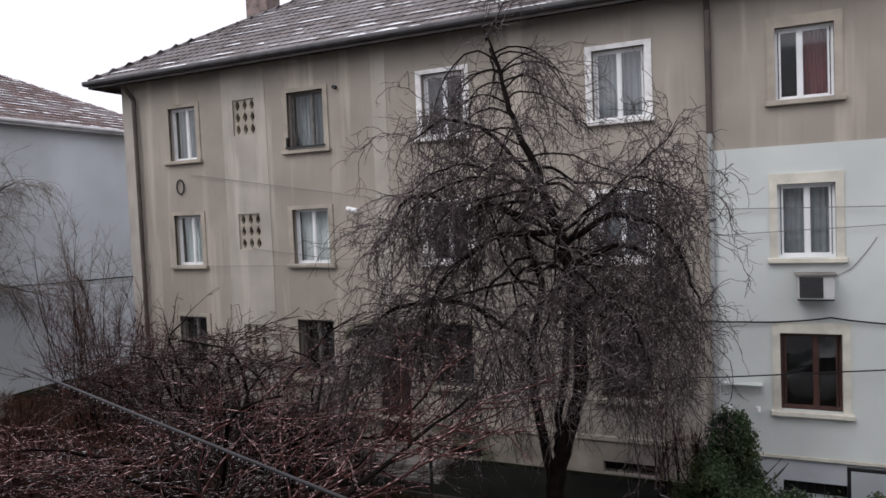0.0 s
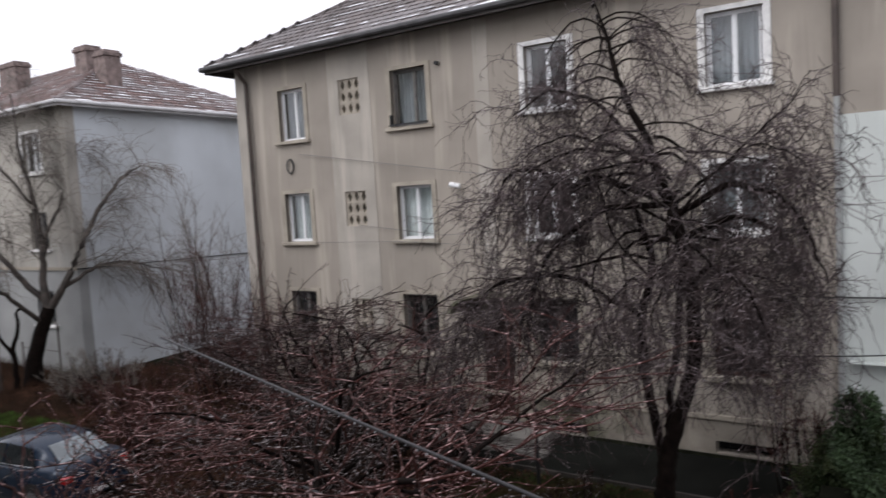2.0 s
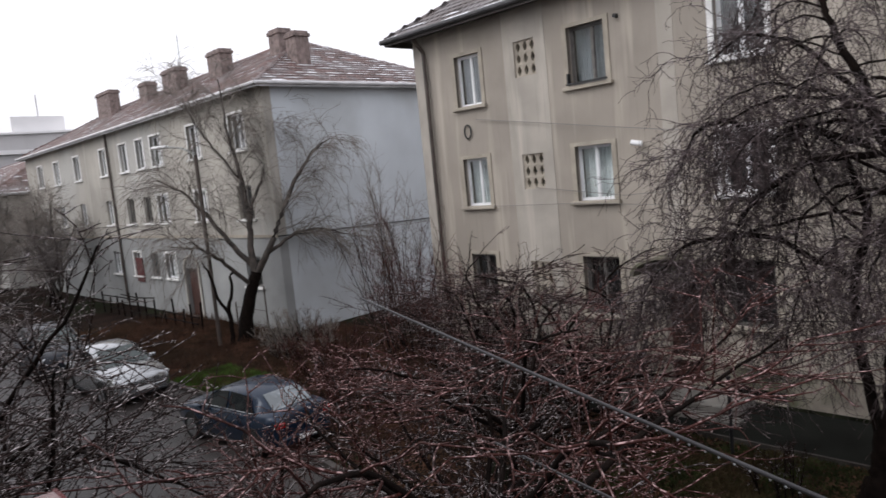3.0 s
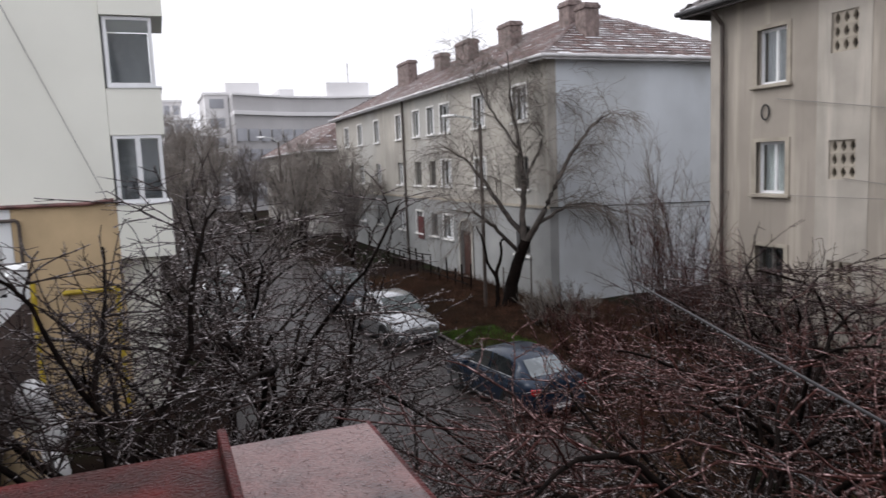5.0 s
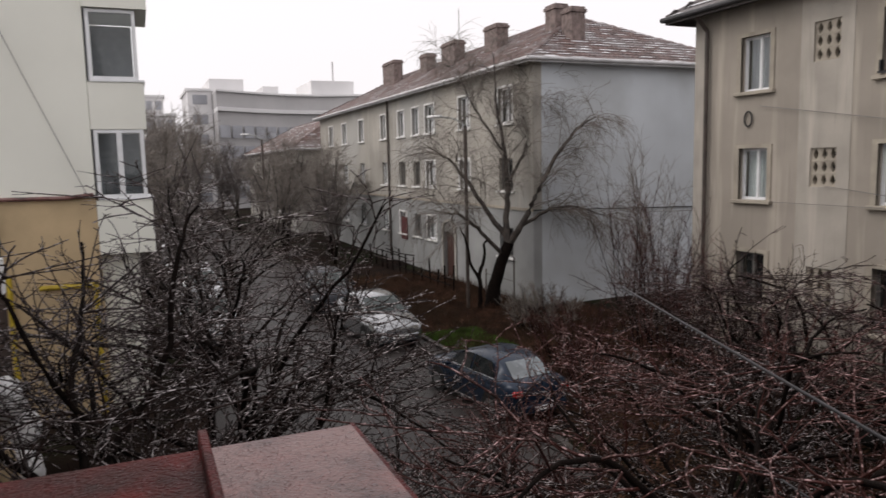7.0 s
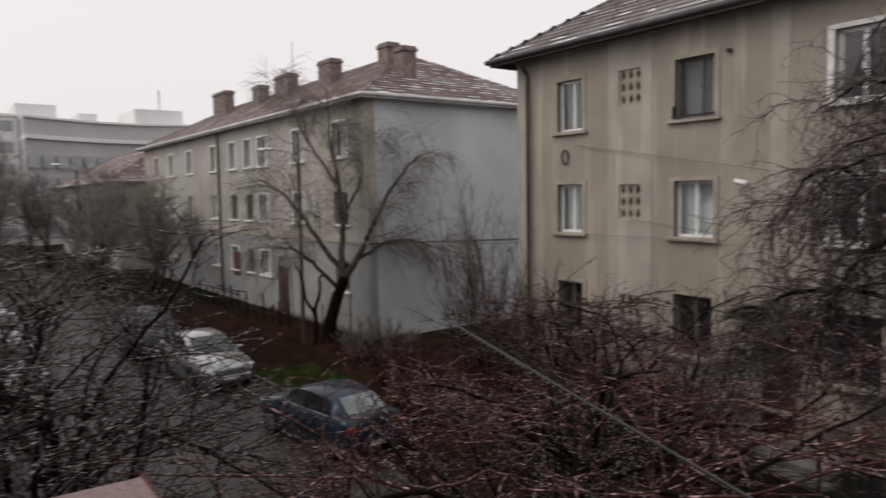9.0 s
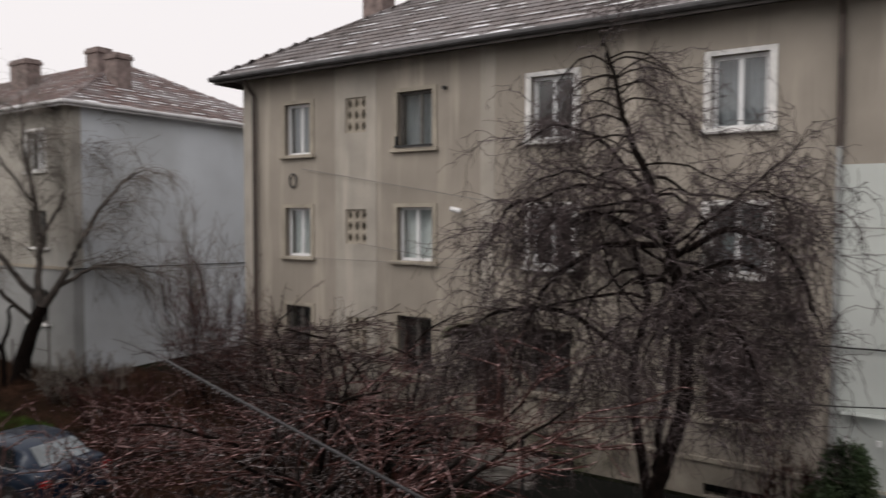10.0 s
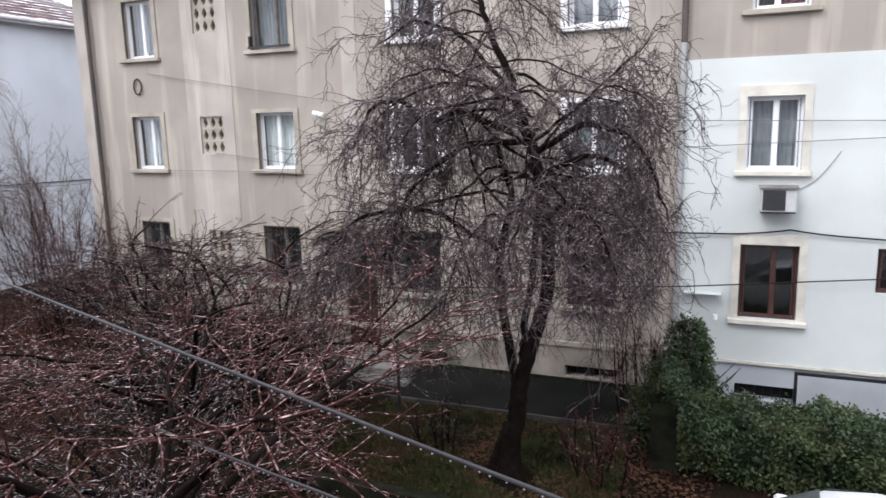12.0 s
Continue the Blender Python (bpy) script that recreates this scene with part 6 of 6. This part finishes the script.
iced_cable((-3.6, -11.15, 4.67), (2.9, -12.66, 4.16), 0.0115, 3, 0.01, "black cable with frozen drops running to the house")
iced_cable((-2.56, -10.53, 3.21), (2.8, -12.73, 3.97), 0.0115, 4, 0.02, "lower black cable with frozen drops")

# ---- street lamps and fence ----
def street_lamp(x, y, h, rz):
    e = empty("street_lamp", pose(x, y, 0, 0, 0, rz))
    tagged(e, "grey street lamp with a curved arm and flat white head", "street lamp", "street lamps")
    part("pole", rods([(0, 0, -0.1), (0, 0, h)], 0.075, 10), M["pipe"], e)
    part("arm", rods([(0, 0, h), (0.5, 0, h + 0.3), (1.2, 0, h + 0.42)], 0.035, 8), M["pipegrey"], e)
    part("head", boxes((1.1, 1.75, -0.13, 0.13, h + 0.36, h + 0.48), bevel=0.04), M["plasticwhite"], e)


street_lamp(-24.05, -3.3, 7.4, 215)
street_lamp(-52.0, -6.8, 8.0, 230)
e = empty("garden_fence", pose(-34, -2.4, 0))
tagged(e, "low makeshift dark fence of crooked poles before the street house", "fence")
fr = random.Random(8)
for i in range(13):
    x = -6 + i * 1.05 + fr.uniform(-0.2, 0.2)
    part("post", rods([(x, 0, -0.1), (x + fr.uniform(-0.08, 0.08), fr.uniform(-0.08, 0.08), fr.uniform(0.7, 1.35))], 0.045, 7), M["bark"], e)
for z, x0, x1 in ((0.95, -6, 0.5), (0.7, -0.5, 6.4), (0.35, -6, 6.2), (1.15, -3, 1.6)):
    part("rail", rods([(x0, -0.06, z), ((x0 + x1) / 2, -0.07, z + fr.uniform(-0.06, 0.06)), (x1, -0.06, z + fr.uniform(-0.1, 0.1))], 0.03, 6), M["bark"], e)
e = empty("garden_fence", pose(-23.6, -1.6, 0))
tagged(e, "thin dark wire fence on steel stakes before the pale end wall", "fence")
for x in (-2.2, -0.9, 0.35):
    part("post", rods([(x, 0, -0.1), (x, 0, 1.3 if x < 0 else 2.1)], 0.03, 7), M["pipe"], e)
for z in (0.5, 1.1):
    part("rail", rods([(-2.2, 0, z), (0.35, 0, z)], 0.014, 6), M["pipe"], e)

# ---- far houses ----
def block(name, x0, x1, y0, y1, h, material, rows, cols_, label, glassm="farglass", roof=None):
    """A far block of flats with windows set in its street side and its end."""
    e = empty("apartment_building", pose(0, 0, 0))
    tagged(e, label, "building", "far buildings")
    part("wall", boxes((x0, x1, y0, y1, -0.3, h)), M[material], e)
    part("roof", boxes((x0 - 0.3, x1 + 0.3, y0 - 0.3, y1 + 0.3, h, h + 0.35)), M[roof or material], e)
    dz = h / rows
    dy = (y1 - y0) / cols_
    for j in range(rows):
        for i in range(cols_):
            c = y0 + dy * (i + 0.5)
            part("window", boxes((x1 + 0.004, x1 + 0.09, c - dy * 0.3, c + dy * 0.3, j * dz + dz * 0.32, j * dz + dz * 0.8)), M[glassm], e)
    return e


# no haze in the air here: these blocks are coloured paler instead
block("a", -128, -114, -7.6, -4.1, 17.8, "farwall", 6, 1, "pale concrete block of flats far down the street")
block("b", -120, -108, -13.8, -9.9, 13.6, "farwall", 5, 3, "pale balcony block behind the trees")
block("b", -132, -122, -13.6, -10.8, 17.5, "farwall", 6, 2, "tall block of flats, coloured pale for haze")
e = empty("office_building", pose(0, 0, 0))
tagged(e, "wide grey office building with a curved glazed front", "building", "far buildings")
secs = []
bm = bmesh.new()
n = 16
prof = [(-108 - 6 * math.sin(math.pi * i / n), -4.0 + 30 * i / n) for i in range(n + 1)]
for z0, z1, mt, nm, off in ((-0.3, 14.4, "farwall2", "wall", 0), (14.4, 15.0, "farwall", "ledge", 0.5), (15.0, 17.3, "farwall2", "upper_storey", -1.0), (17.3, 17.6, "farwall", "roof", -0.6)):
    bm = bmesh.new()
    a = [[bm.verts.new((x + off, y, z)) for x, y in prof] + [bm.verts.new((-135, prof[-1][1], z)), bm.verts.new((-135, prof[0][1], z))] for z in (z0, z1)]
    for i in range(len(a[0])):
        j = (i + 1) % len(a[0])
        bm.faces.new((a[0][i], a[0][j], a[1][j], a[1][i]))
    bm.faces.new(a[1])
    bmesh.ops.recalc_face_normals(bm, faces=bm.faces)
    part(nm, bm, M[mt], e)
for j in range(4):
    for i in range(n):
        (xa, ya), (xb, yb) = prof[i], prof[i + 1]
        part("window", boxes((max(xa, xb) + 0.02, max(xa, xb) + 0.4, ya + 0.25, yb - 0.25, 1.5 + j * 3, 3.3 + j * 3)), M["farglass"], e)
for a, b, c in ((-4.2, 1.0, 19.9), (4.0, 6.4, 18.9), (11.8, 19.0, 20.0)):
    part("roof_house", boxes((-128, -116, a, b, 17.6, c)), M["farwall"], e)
part("mast", rods([(-118, 16.0, 20.0), (-118, 16.0, 23.4)], 0.12, 6), M["farwall2"], e)
# red-roofed house further along the street
tagged(part("wall_far_house", boxes((-92, -63, -2.2, 8.0, -0.3, 7.6)), M["bfront"]), "pale stucco house further along the street", "wall", kind="structure")
r = hip_roof(-92, -63, -2.2, 8.0, 7.6, 0.5, 3.2, M["tilered"], "fasciawhite", "roof_far_house", "", gut="fasciawhite")
tagged(r, "red tiled roof of a house further along the street", "roof", kind="structure")
for i in range(8):
    for z in (1.6, 4.6):
        x = -64.5 - i * 3.4
        window(pose(x, -2.2, z), 1.1, 1.4, "greywood", (0.5,), "unlit", sill="whitetrim", label="small window of a house further along the street")
# low garages across the far end
tagged(part("garage_row", boxes((-74, -66, -17.5, -10.5, -0.2, 3.0), (-74.3, -65.7, -17.8, -10.2, 3.0, 3.25))  , M["concrete"]), "low grey garage row at the end of the street", "garage")
# roof aerials
e = empty("roof_aerial", pose(-41.5, 4.5, 12.6))
tagged(e, "thin television aerial on the roof", "aerial")
part("mast", rods([(0, 0, -0.6), (0, 0, 3.2)], 0.03, 6), M["pipegrey"], e)
for z in (2.6, 2.9, 3.2):
    part("rod", rods([(-0.7, 0.3, z), (0.7, -0.3, z)], 0.015, 5), M["pipegrey"], e)

# rain beads on the sheet roof
rng = np.random.default_rng(77)
n = 9000
c = np.stack([rng.uniform(-1.18, 1.6, n), rng.uniform(-16.7, -14.56, n), np.full(n, 4.65)], 1)
c[:, 2] += np.where(c[:, 1] > -15.2, 0.0125, 0.0005)
c = c[np.abs(c[:, 1] + 15.22) > 0.035]
n = len(c)
rr = rng.uniform(0.0025, 0.0075, (n, 1))
off = arr((1, 0, 0), (0.3, 0.95, 0), (-0.8, 0.6, 0), (-0.8, -0.6, 0), (0.3, -0.95, 0), (0, 0, 0.55))
v = (c[:, None] + off[None] * rr[:, None]).reshape(-1, 3)
k = np.arange(n)[:, None] * 6
f = np.concatenate([k + [i, (i + 1) % 5, 5] for i in range(5)])
tagged(raw("water_beads", v, f, M["ice"], None, smooth=True), "clear rain beads on the red sheet roof", "water", kind="stuff")
